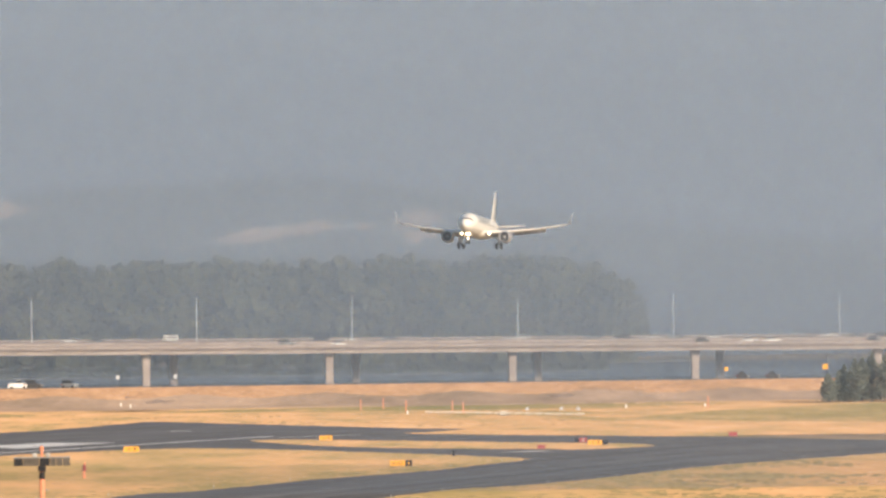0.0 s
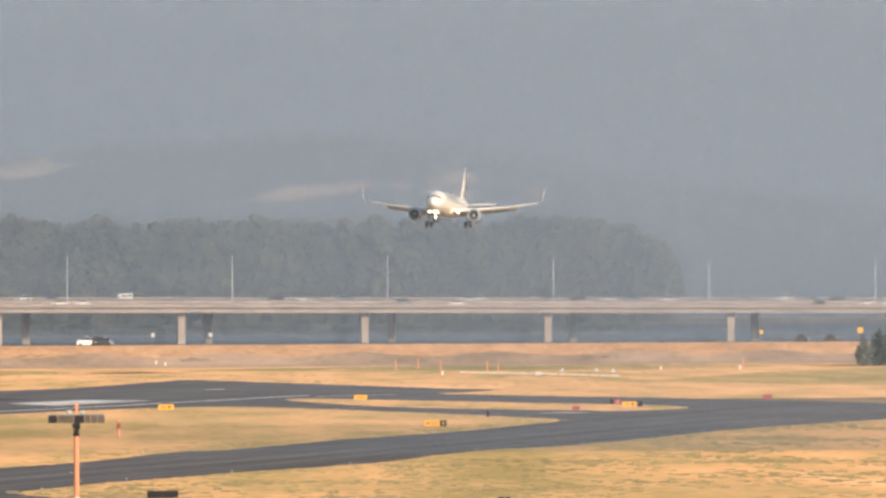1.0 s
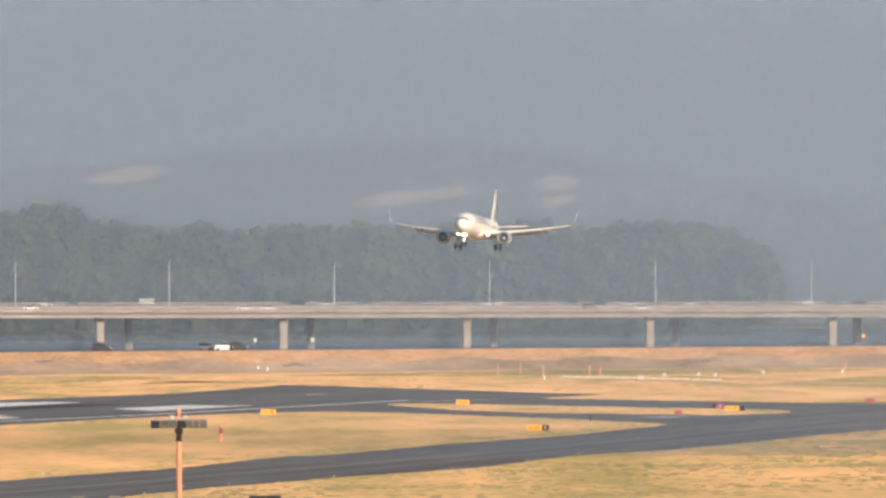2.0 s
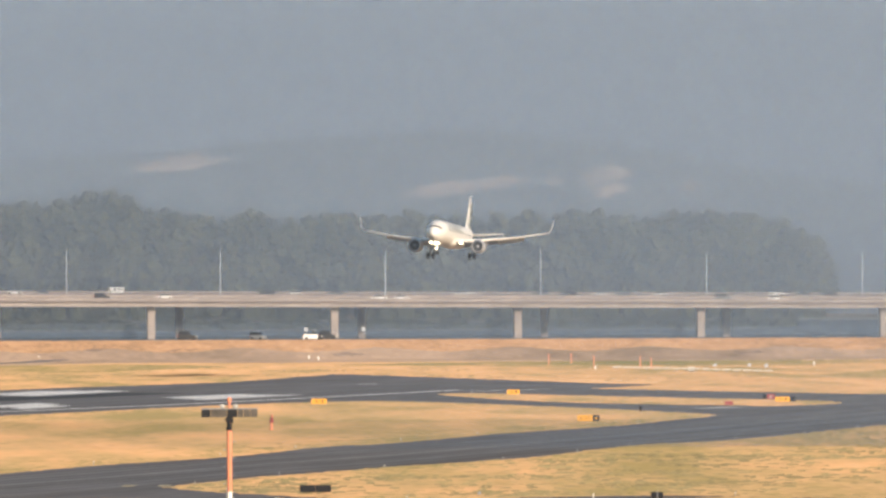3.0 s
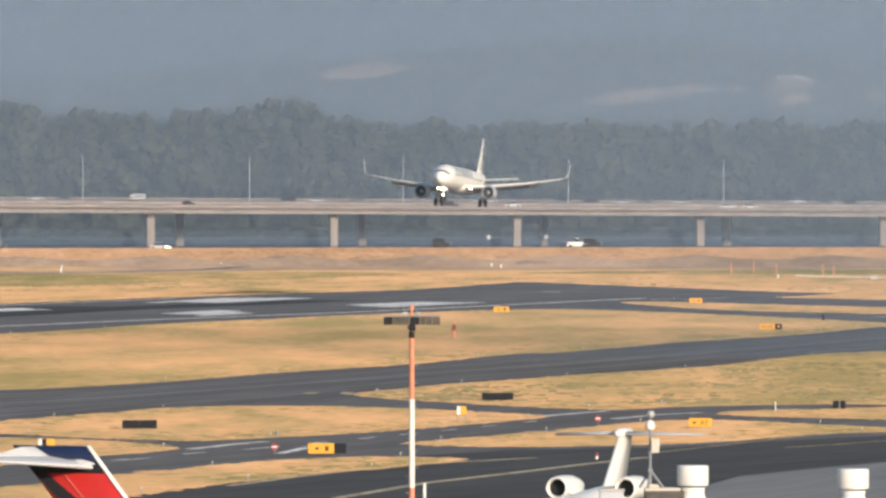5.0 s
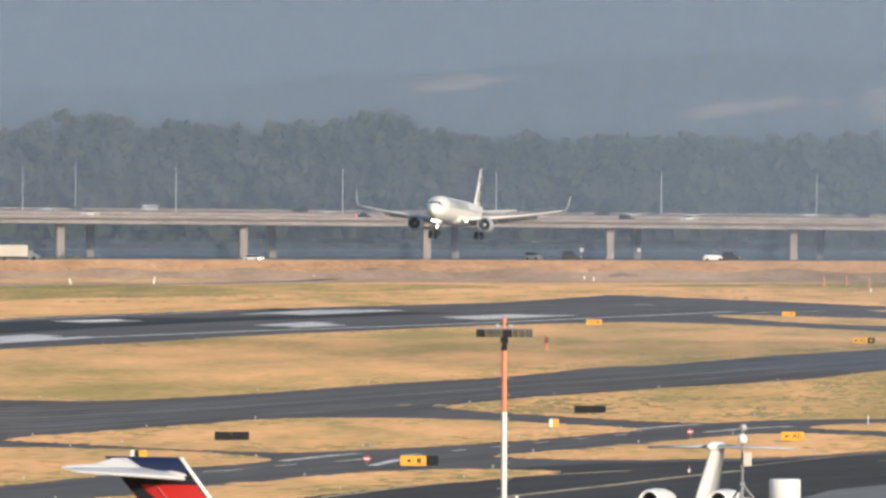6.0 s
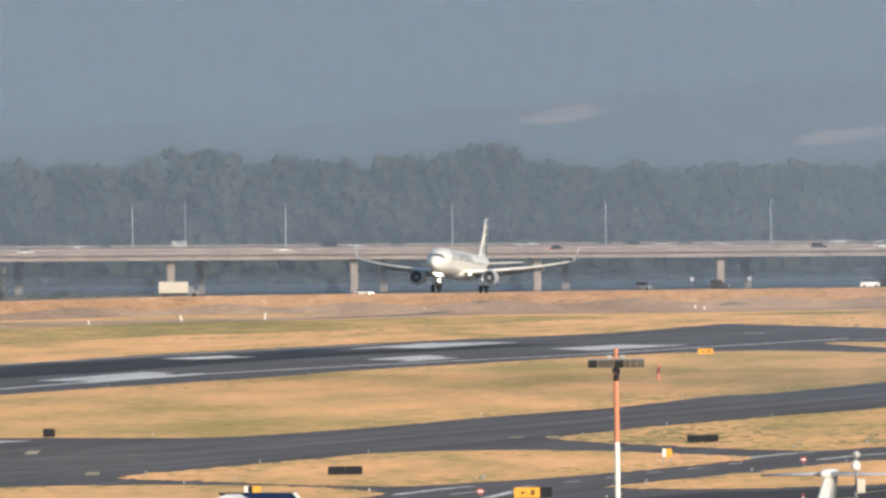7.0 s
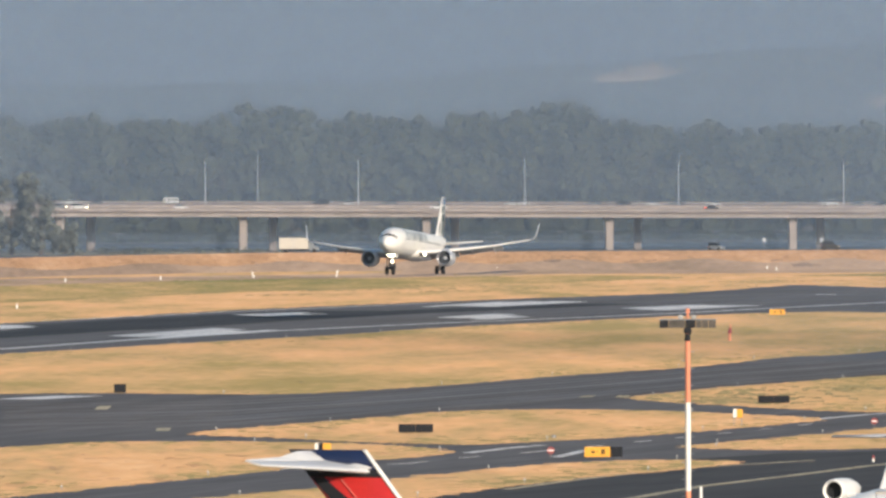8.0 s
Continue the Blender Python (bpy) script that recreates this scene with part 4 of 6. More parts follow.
        rod(bm, (s * 5.75, -5.9, -2.15), (s * 5.75, -5.8, -2.15), 0.93, 0.93, 32)
        for k in range(18):
            a = k * math.pi / 9
            box(bm, (s * 5.75 + 0.55 * math.cos(a), -5.95, -2.15 + 0.55 * math.sin(a)), (0.05, 0.05, 0.05))
        part("fan", bm, M_FAN, eng)
        bm = bmesh.new()
        rod(bm, (s * 5.75, -6.3, -2.15), (s * 5.75, -5.85, -2.15), 0.03, 0.3, 14)
        part("spinner", bm, M_GREY, eng)
        bm = bmesh.new()
        rod(bm, (s * 5.75, -2.7, -2.15), (s * 5.75, -1.2, -2.15), 0.72, 0.30, 20)
        part("exhaust", bm, M_STEEL, eng)
        bm = bmesh.new()
        loft(bm, [[(s * 5.75 + ox * 0.16, y, z) for ox, y in ((-1, y0), (1, y0), (1, y1), (-1, y1))] for z, y0, y1 in ((-1.1, -5.2, -1.8), (-0.75, -3.2, 0.2))], smooth=False)
        part("pylon", bm, M_GREY, eng)
        # tailplane
        bm = bmesh.new()
        loft(bm, [wing_ring(s, *q) for q in ((0.4, 16.4, 4.0, 0.42, 0.75), (6.2, 20.0, 1.5, 0.14, 1.25))])
        part("tailplane", bm, M_WHITE, top)
        # main gear
        bm = bmesh.new()
        rod(bm, (s * 3.8, 0.2, -1.2), (s * 3.8, 0.0, -3.7), 0.17, 0.14, 10)
        rod(bm, (s * 3.8, 0.1, -2.6), (s * 2.6, 0.1, -1.5), 0.08, 0.08, 8)
        rod(bm, (s * 3.3, 0.0, -3.62), (s * 4.3, 0.0, -3.62), 0.10, 0.10, 8)
        gear = part("main_gear", bm, M_GREY, top)
        wheel_pair(gear, s * 3.8, 0.0, -3.75, 0.64, 0.48)
        bm = bmesh.new()
        box(bm, (s * 4.25, 0.1, -2.2), (0.05, 1.0, 1.7))
        part("gear_door", bm, M_WHITE, gear)
    bm = bmesh.new()
    loft(bm, [fin_ring(*q) for q in ((14.2, 7.2, 0.55, 1.3), (15.6, 6.0, 0.50, 2.2), (18.2, 4.4, 0.36, 5.0), (20.4, 2.6, 0.22, 8.0))])
    fin = part("fin", bm, M_WHITE, top)
    for s in (-1, 1):   # blue tail art as plain shapes
        for za, zb, a, b in ((2.4, 4.0, 0.15, 0.85), (4.2, 5.4, 0.35, 0.9), (5.6, 6.6, 0.15, 0.7), (6.9, 7.9, 0.1, 0.95)):
            bm = bmesh.new()
            vs = []
            for z, f in ((za, a), (za, b), (zb, b), (zb, a)):
                k = (z - 2.2) / 5.8
                y0, c, t = 15.6 + 4.8 * k, 6.0 - 3.4 * k, 0.50 - 0.28 * k
                vs.append(bm.verts.new((s * (t * (0.5 if f < 0.5 else 0.5 - 0.47 * (f - 0.35) / 0.65) + 0.03), y0 + c * f, z)))
            bm.faces.new(vs)
            part("tail_art", bm, M_BLUE if za > 6 else M_TEAL, fin, "blue and teal tail artwork")
    # nose gear with its lights
    bm = bmesh.new()
    rod(bm, (0, -16.9, -1.5), (0, -17.0, -3.75), 0.13, 0.10, 10)
    rod(bm, (0, -17.0, -2.9), (0, -15.6, -1.8), 0.06, 0.06, 8)
    rod(bm, (-0.3, -17.0, -3.7), (0.3, -17.0, -3.7), 0.07, 0.07, 8)
    gear = part("nose_gear", bm, M_GREY, top)
    wheel_pair(gear, 0, -17.0, -3.75, 0.46, 0.27)
    for x, z, r in ((-0.22, -2.1, 0.22), (0.22, -2.1, 0.22), (0.02, -3.05, 0.17)):
        bm = bmesh.new()
        rod(bm, (x, -17.30, z), (x, -17.12, z), r, r * 0.8, 14)
        part("landing_light", bm, M_LAMP, gear, "glowing warm landing light")
    for s in (-1, 1):
        bm = bmesh.new()
        rod(bm, (s * 2.75, -6.42, -1.58), (s * 2.75, -6.22, -1.56), 0.22, 0.17, 14)
        lamp_unit = part("landing_light", bm, M_LAMP, top, "glowing warm landing light")
        bm = bmesh.new()
        loft(bm, [circle(y, s * 2.75, z, r, r, 14) for y, z, r in ((-6.25, -1.57, 0.24), (-5.9, -1.52, 0.24), (-5.2, -1.35, 0.10))])
        part("lamp_housing", bm, M_GREY, lamp_unit)
        bm = bmesh.new()
        box(bm, (s * 0.55, -16.6, -2.15), (0.04, 1.5, 0.6))
        part("nose_gear_door", bm, M_WHITE, gear)
    return top


plane = airliner()


# ---- parked jets ----
def tail_jet():
    """Rear of a parked jet: swept fin with a high tailplane; local x forward, z = 0 at the fin's top."""
    e = thing("parked_jet", (-14.43, 567.0, 9.12), "parked jet with a red and navy swept tail", "airplane", turn=-29)
    G = -e.location.z

    def sec(z, n):
        le, c = -0.845 * z, 4.35 + 0.06 * z
        return [(le - c * a, 0.17 * b, z) for a, b in ((0, 0), (0.08, 0.7), (0.3, 1), (0.7, 0.7), (1, 0.1), (1, -0.1), (0.7, -0.7), (0.3, -1), (0.08, -0.7))]
    for n, mat, z0, z1, label in (("fin_cap", M_NAVY, 0.0, -0.95, "navy fin cap"), ("fin_band", M_DARK, -0.95, -1.32, "dark band"), ("fin", M_RED, -1.32, -4.6, "red painted fin")):
        bm = bmesh.new()
        loft(bm, [sec(z0, 0), sec((z0 + z1) / 2, 0), sec(z1, 0)])
        part(n, bm, mat, e, label)
    bm = bmesh.new()
    rings = []
    for z in (0.02, -1.0, -2.5, -4.6):
        le = -0.845 * z
        rings.append([(le + 0.04, 0.0, z), (le - 0.06, 0.08, z), (le - 0.15, 0.150, z), (le - 0.15, -0.150, z), (le - 0.06, -0.08, z)])
    loft(bm, rings)
    part("leading_edge", bm, M_WHITE, e, "white leading edge")
    for s in (-1, 1):   # darker diagonal of the tail art
        bm = bmesh.new()
        vs = [bm.verts.new((x, s * 0.185, z)) for x, z in ((-3.05, -1.32), (-2.25, -1.32), (-1.75, -1.75), (0.2, -3.1), (-0.55, -3.25), (-1.9, -2.35))]
        bm.faces.new(vs)
        part("tail_art", bm, M_DARK, e, "dark diagonal stripe")
        bm = bmesh.new()
        bm.faces.new([bm.verts.new((x, s * 0.188, z)) for x, z in ((-1.35, -1.4), (-1.25, -1.4), (0.55, -3.3), (0.42, -3.3))])
        part("pinstripe", bm, M_CORAL, e, "thin pale red stripe")
    for s in (-1, 1):
        bm = bmesh.new()
        loft(bm, [[(xl + (xh - xl) * f, s * y, zl + (zh - zl) * f + t * u) for f, u in ((0, 0), (0.06, 0.45), (0.4, 0.6), (1, 0.3), (1, -0.3), (0.4, -0.5), (0.06, -0.4))]
                  for y, xl, zl, xh, zh, t in ((0.10, 0.31, -1.06, -2.19, -0.58, 0.24), (2.4, -1.16, -0.87, -3.0, -0.52, 0.18), (5.0, -2.80, -0.66, -3.80, -0.44, 0.10))], smooth=False)
        stab = part("tailplane", bm, M_TAILPLANE, e, "pale grey tailplane")
        bm = bmesh.new()
        loft(bm, [[(xh, s * y, zh + 0.07), (xt, s * y, zt + 0.02), (xt, s * y, zt - 0.02), (xh, s * y, zh - 0.07)]
                  for y, xh, zh, xt, zt in ((0.16, -2.22, -0.56, -3.0, -0.08), (1.2, -2.60, -0.54, -3.16, -0.07), (2.6, -3.05, -0.50, -3.30, -0.32), (4.7, -3.72, -0.45, -3.90, -0.40))], smooth=False)
        part("elevator", bm, M_TAILPLANE, stab, "raised elevator")
        bm = bmesh.new()
        loft(bm, [[(x, s * (0.16 + r * math.cos(i * 0.785)), z + r * math.sin(i * 0.785)) for i in range(8)] for x, r, z in ((0.35, 0.02, -0.86), (0.05, 0.11, -0.84), (-0.5, 0.12, -0.76), (-1.1, 0.02, -0.68))])
        part("root_fairing", bm, M_TAILPLANE, stab)
        bm = bmesh.new()
        loft(bm, [[(x, s * 2.6 + r * math.cos(i * 0.628), -5.8 + r * math.sin(i * 0.628)) for i in range(10)] for x, r in ((5.6, 0.7), (5.4, 0.85), (3.0, 0.85), (0.6, 0.5))])
        part("engine", bm, M_WHITE, e)
    bm = bmesh.new()
    loft(bm, [[(x, r * math.cos(i * 0.2618), z + r * math.sin(i * 0.2618)) for i in range(24)] for x, r, z in ((-1.5, 0.35, -5.2), (3, 1.25, -5.6), (8, 1.67, -5.95), (30, 1.67, -5.95), (33.5, 1.2, -6.2), (35, 0.2, -6.5))])
    part("fuselage", bm, M_WHITE, e)
    for x, y in ((14, -2.4), (14, 2.4), (31, 0)):
        bm = bmesh.new()
        rod(bm, (x, y, -7.2), (x, y, G + 0.4), 0.12, 0.12, 8)
        rod(bm, (x, y - 0.3, G + 0.5), (x, y + 0.3, G + 0.5), 0.5, 0.5, 16)
        part("gear_leg", bm, M_BLACK, e)
    return e


tail_jet()


def small_jet():
    """A regional jet seen nose-on, high tail; local y forward is negative, z = 0 on the ground, x = y = 0 below the fin's top."""
    p = (13.25, 665.0, 7.57)
    e = thing("regional_jet", (p[0], p[1], 0), "parked white regional jet with a high tailplane", "airplane", turn=-17.5)
    T = p[2] - 0.1
    bm = bmesh.new()
    loft(bm, [[(x, y0 + c * fy, z) for fy, x in ((0, 0), (0.1, t * 0.4), (0.35, t * 0.5), (1, 0.02), (1, -0.02), (0.35, -t * 0.5), (0.1, -t * 0.4))]
              for y0, c, t, z in ((-5.6, 5.4, 0.5, 3.9), (-4.4, 4.5, 0.42, 4.6), (-1.2, 2.5, 0.36, T - 0.1))])
    part("fin", bm, M_WHITE, e)
    bm = bmesh.new()
    loft(bm, [circle(y, 0, T + 0.02, r, r, 14) for y, r in ((-1.9, 0.04), (-1.6, 0.22), (-0.9, 0.30), (0.6, 0.28), (1.6, 0.05))])
    part("fin_bullet", bm, M_WHITE, e)
    for s in (-1, 1):
        bm = bmesh.new()
        loft(bm, [wing_ring(s, *q) for q in ((0.1, -1.2, 2.4, 0.24, T), (4.27, 0.5, 1.2, 0.10, T - 0.08))])
        part("tailplane", bm, M_GREY, e)
        bm = bmesh.new()
        loft(bm, [circle(y, s * 2.0, 4.55, r, r, 24) for y, r in ((-6.6, 0.48), (-6.9, 0.52), (-6.95, 0.58), (-6.7, 0.64), (-5.5, 0.69), (-4.2, 0.64), (-3.0, 0.45), (-2.6, 0.36))], close=False)
        eng = part("engine", bm, M_WHITE, e)
        bm = bmesh.new()
        rod(bm, (s * 2.0, -6.35, 4.55), (s * 2.0, -6.25, 4.55), 0.49, 0.49, 20)
        part("fan", bm, M_DARK, eng)
        bm = bmesh.new()
        box(bm, (s * 1.2, -4.8, 4.25), (0.9, 2.6, 0.22), bevel=0.06)
        part("pylon", bm, M_WHITE, eng)
        bm = bmesh.new()
        loft(bm, [wing_ring(s, *q) for q in ((0.8, -13.5, 4.2, 0.5, 1.9), (11.2, -9.6, 1.4, 0.15, 2.3))])
        part("wing", bm, M_WHITE, e)
        bm = bmesh.new()
        rod(bm, (s * 2.0, -10.8, 2.0), (s * 2.0, -10.8, 0.4), 0.12, 0.12, 8)
        rod(bm, (s * 2.0 - 0.25, -10.8, 0.42), (s * 2.0 + 0.25, -10.8, 0.42), 0.42, 0.42, 16)
        part("main_gear", bm, M_BLACK, e)
    bm = bmesh.new()
    loft(bm, [circle(y, 0, z, r, r, 24) for y, r, z in ((-29, 0.1, 2.3), (-28, 0.6, 2.4), (-26.5, 1.05, 2.6), (-24, 1.34, 2.8), (-10, 1.34, 2.9), (-7, 1.34, 3.12), (-4, 1.12, 3.5), (-1, 0.65, 3.75), (1.0, 0.2, 4.1))])
    part("fuselage", bm, M_WHITE, e)
    bm = bmesh.new()
    rod(bm, (0, -25, 1.6), (0, -25, 0.3), 0.10, 0.10, 8)
    rod(bm, (-0.2, -25, 0.3), (0.2, -25, 0.3), 0.3, 0.3, 16)
    part("nose_gear", bm, M_BLACK, e)
    return e


small_jet()

# ---- foreground roof ----
bm = bmesh.new()
box(bm, (17.0, 321.0, 6.48), (24.0, 43.0, 12.96), bevel=0.15)
tagged(part("terminal_roof", bm, M_CONCRETE), "flat pale concourse roof below the camera", "building", kind="structure")


def roof_vent(x, y):
    e = thing("roof_vent", (x, y, 12.96), "white mushroom-shaped rooftop exhaust vent", "roof vent", "roof vents")
    bm = bmesh.new()
    loft(bm, [[(r * math.cos(i * 0.2244), r * math.sin(i * 0.2244), z) for i in range(28)] for z, r in ((0, 0.42), (0.1, 0.36), (0.25, 0.33), (0.36, 0.36))])
    part("neck", bm, M_WHITE, e)
    bm = bmesh.new()
    loft(bm, [[(r * math.cos(i * 0.2244), r * math.sin(i * 0.2244), z) for i in range(28)] for z, r in ((0.40, 0.38), (0.42, 0.44), (0.45, 0.455), (0.95, 0.455), (0.99, 0.44), (1.0, 0.40))])
    part("hood", bm, M_WHITE, e)
    return e


p = (8.74, 341.0, 13.26)
vent = roof_vent(p[0], 341.0)
copy_thing(vent, pose((13.38, 341.0, 13.74)[0], 341.0, 12.86))

p = (7.51, 341.0, 13.26)
station = thing("weather_station", (p[0], 341.0, 12.96), "rooftop weather mast on a steel tripod", "weather station")
bm = bmesh.new()
rod(bm, (0, 0, 0.3), (0, 0, 2.55), 0.042, 0.032, 8)
part("pole", bm, M_STEEL, station)
for a in (0.3, 2.4, 4.5):
    bm = bmesh.new()
    rod(bm, (0, 0, 0.86), (0.40 * math.cos(a), 0.40 * math.sin(a), 0.36), 0.036, 0.036, 6)
    part("tripod_leg", bm, M_STEEL, station)
bm = bmesh.new()
loft(bm, [[(r * math.cos(i * 0.449), r * math.sin(i * 0.449), z) for i in range(14)] for z, r in ((2.02, 0.08), (2.06, 0.13), (2.16, 0.14), (2.24, 0.11), (2.30, 0.06))])
part("sensor", bm, M_WHITE, station)
bm = bmesh.new()
loft(bm, [[(0.02 + r * math.cos(i * 0.524), r * math.sin(i * 0.524), z) for i in range(12)] for z, r in ((2.38, 0.05), (2.42, 0.10), (2.52, 0.11), (2.58, 0.06))])
part("anemometer", bm, M_PALE, station)
bm = bmesh.new()
box(bm, (0.14, -0.05, 1.57), (0.25, 0.14, 0.42), bevel=0.02)
part("control_box", bm, M_CREAM, station)
bm = bmesh.new()
box(bm, (0.0, 0, 1.36), (0.12, 0.10, 0.10), bevel=0.015)
box(bm, (0.0, 0, 0.86), (0.16, 0.12, 0.10), bevel=0.015)
part("clamp", bm, M_STEEL, station)
bm = bmesh.new()
box(bm, (0.35, 0, 0.31), (1.05, 0.7, 0.10), bevel=0.02)
box(bm, (0.10, -0.15, 0.40), (0.30, 0.20, 0.12), bevel=0.03)
part("base_plate", bm, M_CREAM, station)
bm = bmesh.new()
box(bm, (0.40, 0, 0.13), (1.15, 0.8, 0.26), bevel=0.02)
part("plinth", bm, M_LOUVRE, station, "dark roof plinth")
hatch = thing("roof_hatch", (p[0] - 1.12, 341.0, 12.96), "low grey rooftop hatch beside the weather mast", "roof hatch")
bm = bmesh.new()
box(bm, (0, 0, 0.13), (0.70, 0.6, 0.26), bevel=0.02)
part("curb", bm, M_GREY, hatch)
bm = bmesh.new()
box(bm, (0, 0, 0.29), (0.76, 0.66, 0.06), bevel=0.02)
part("lid", bm, M_CREAM, hatch)
p = (15.43, 341.0, 13.81)
rail = thing("roof_antenna", (p[0], 341.0, 12.96), "small steel antenna frame on the roof", "antenna")
for n, a, b, r in (("post", (-0.05, 0, -0.05), (-0.05, 0, 1.10), 0.03), ("post", (0.25, 0, -0.05), (0.25, 0, 1.10), 0.03), ("crossbar", (-0.35, 0, 1.10), (0.35, 0, 1.10), 0.03),
                   ("prong", (-0.33, 0, 1.10), (-0.33, 0, 1.37), 0.025), ("prong", (0.33, 0, 1.10), (0.33, 0, 1.80), 0.03), ("prong", (0.16, 0, 1.35), (0.33, 0, 1.75), 0.03)):
    bm = bmesh.new()
    rod(bm, a, b, r, r, 8)
    part(n, bm, M_STEEL, rail)
bm = bmesh.new()
box(bm, (0.33, 0, 1.82), (0.14, 0.1, 0.06))
part("lamp", bm, M_ORANGE, rail, "small orange lamp")

# ---- mast ----
mp = (0.91, 500.0, 16.24)
mast = thing("light_mast", (mp[0], mp[1], 0), "orange and white banded mast with a louvred crossbar", "mast")
TOP = mp[2]
edges = [(TOP - 0.55, M_ORANGE), (TOP - 3.55, M_WHITE), (TOP - 7.3, M_ORANGE), (TOP - 11.0, M_WHITE)]
for i, (z, m) in enumerate(edges):
    z1 = edges[i + 1][0] if i + 1 < len(edges) else 0.0
    bm = bmesh.new()
    rod(bm, (0, 0, z1), (0, 0, z), 0.105 + 0.006 * (i + 1), 0.105 + 0.006 * i, 16)
    part("pole_band", bm, m, mast, "orange band" if m is M_ORANGE else "white band")
for k in range(22):
    bm = bmesh.new()
    z = TOP - 1.4 - 0.36 * k
    rod(bm, (0, 0, z), ((-0.27 if k % 2 else 0.27), 0, z), 0.018, 0.018, 6)
    part("step_peg", bm, M_STEEL, mast)
bm = bmesh.new()
rod(bm, (0, 0, TOP - 0.95), (0, 0, TOP - 0.2), 0.12, 0.09, 12)
box(bm, (0, -0.05, TOP - 0.5), (0.34, 0.26, 0.22), bevel=0.04)
rod(bm, (-0.1, 0, TOP - 0.9), (0.08, 0, TOP - 0.55), 0.06, 0.10, 8)
part("bracket", bm, M_DARK, mast, "black bracket")
for x, w, m in ((-1.00, 0.40, M_DARK), (-0.45, 0.70, M_LOUVRE), (0.12, 0.44, M_DARK), (0.47, 0.26, M_LOUVRE), (0.74, 0.28, M_LOUVRE), (1.04, 0.32, M_LOUVRE)):
    bm = bmesh.new()
    box(bm, (x, -0.02, TOP - 0.22), (w - 0.02, 0.34, 0.33), bevel=0.015)
    part("floodlight", bm, m, mast)
bm = bmesh.new()
box(bm, (0, 0, TOP - 0.03), (2.42, 0.36, 0.05), bevel=0.01)
part("crossbar", bm, M_STEEL, mast)
for x in (-0.3, 0.26):
    bm = bmesh.new()
    box(bm, (x, 0, TOP + 0.08), (0.22, 0.2, 0.17), bevel=0.05)
    part("lamp_box", bm, M_PALE, mast)
bm = bmesh.new()
rod(bm, (0, 0, TOP), (0, 0, TOP + 0.28), 0.05, 0.05, 8)
rod(bm, (0, 0, TOP + 0.26), (0, 0, TOP + 0.46), 0.10, 0.07, 12)
part("obstruction_light", bm, M_ORANGE, mast, "red-orange obstruction light")


# ---- signs and small field furniture ----
def text_mesh(words, size, mat):
    cu = bpy.data.curves.new("legend", "FONT")
    cu.body, cu.size, cu.align_x, cu.align_y, cu.extrude = words, size, "CENTER", "CENTER", 0.005
    ob = bpy.data.objects.new("legend", cu)
    scene.collection.objects.link(ob)
    bpy.context.view_layer.update()
    me = bpy.data.meshes.new_from_object(ob)
    bpy.data.objects.remove(ob)
    me.materials.append(mat)
    return me


def field_sign(at, panels, h, label, words="", turn=0.0, bars=True, lift=0.12):
    """A low airfield sign on frangible legs; panels: (width, material) from the viewer's left."""
    e = thing("airfield_sign", (at[0], at[1], 0.08), label, "sign", "airfield signs", turn=turn)
    total = sum(w for w, m in panels)
    x = -total / 2
    for w, m in panels:
        bm = bmesh.new()
        box(bm, (x + w / 2, 0, lift + h / 2), (w - 0.01, 0.22, h), bevel=0.03)
        pn = part("panel", bm, m, e)
        if bars and m is M_SIGN_YELLOW and not words:
            for at_x, wide, tall in ((0.34, 0.13, 0.22), (0.50, 0.05, 0.10), (0.68, 0.06, 0.50), (0.76, 0.06, 0.50)):
                bm = bmesh.new()
                box(bm, (x + w * at_x, -0.115, lift + h * 0.5), (w * wide, 0.01, h * tall))
                part("legend_bar", bm, M_DARK, pn)
        if bars and (m is M_SIGN_RED or (m is M_DARK and words)) and len(panels) > 1:
            bm = bmesh.new()
            box(bm, (x + w * 0.5, -0.115, lift + h * 0.5), (w * 0.22, 0.01, h * 0.42))
            part("legend_bar", bm, M_SIGN_YELLOW if m is M_DARK else M_PALE, pn)
        x += w
    for s in (-0.4, 0.4):
        bm = bmesh.new()
        rod(bm, (s * total, 0, 0), (s * total, 0, lift + 0.02), 0.04, 0.04, 6)
        part("leg", bm, M_STEEL, e)
    if words:
        lg = new("legend", text_mesh(words, h * 0.75, M_DARK))
        lg.parent = e
        lg.matrix_basis = pose(-total / 2 + panels[0][0] * 0.66, -0.118, lift + h * 0.5, 90)
        bm = bmesh.new()
        y = -0.118
        x0 = -total / 2 + panels[0][0] * 0.15
        z0 = lift + h * 0.5
        vs = [bm.verts.new(v) for v in ((x0, y, z0), (x0 + 0.18, y, z0 + 0.16), (x0 + 0.18, y, z0 + 0.05), (x0 + 0.42, y, z0 + 0.05), (x0 + 0.42, y, z0 - 0.05), (x0 + 0.18, y, z0 - 0.05), (x0 + 0.18, y, z0 - 0.16))]
        bm.faces.new(vs)
        part("arrow", bm, M_DARK, e)
    return e


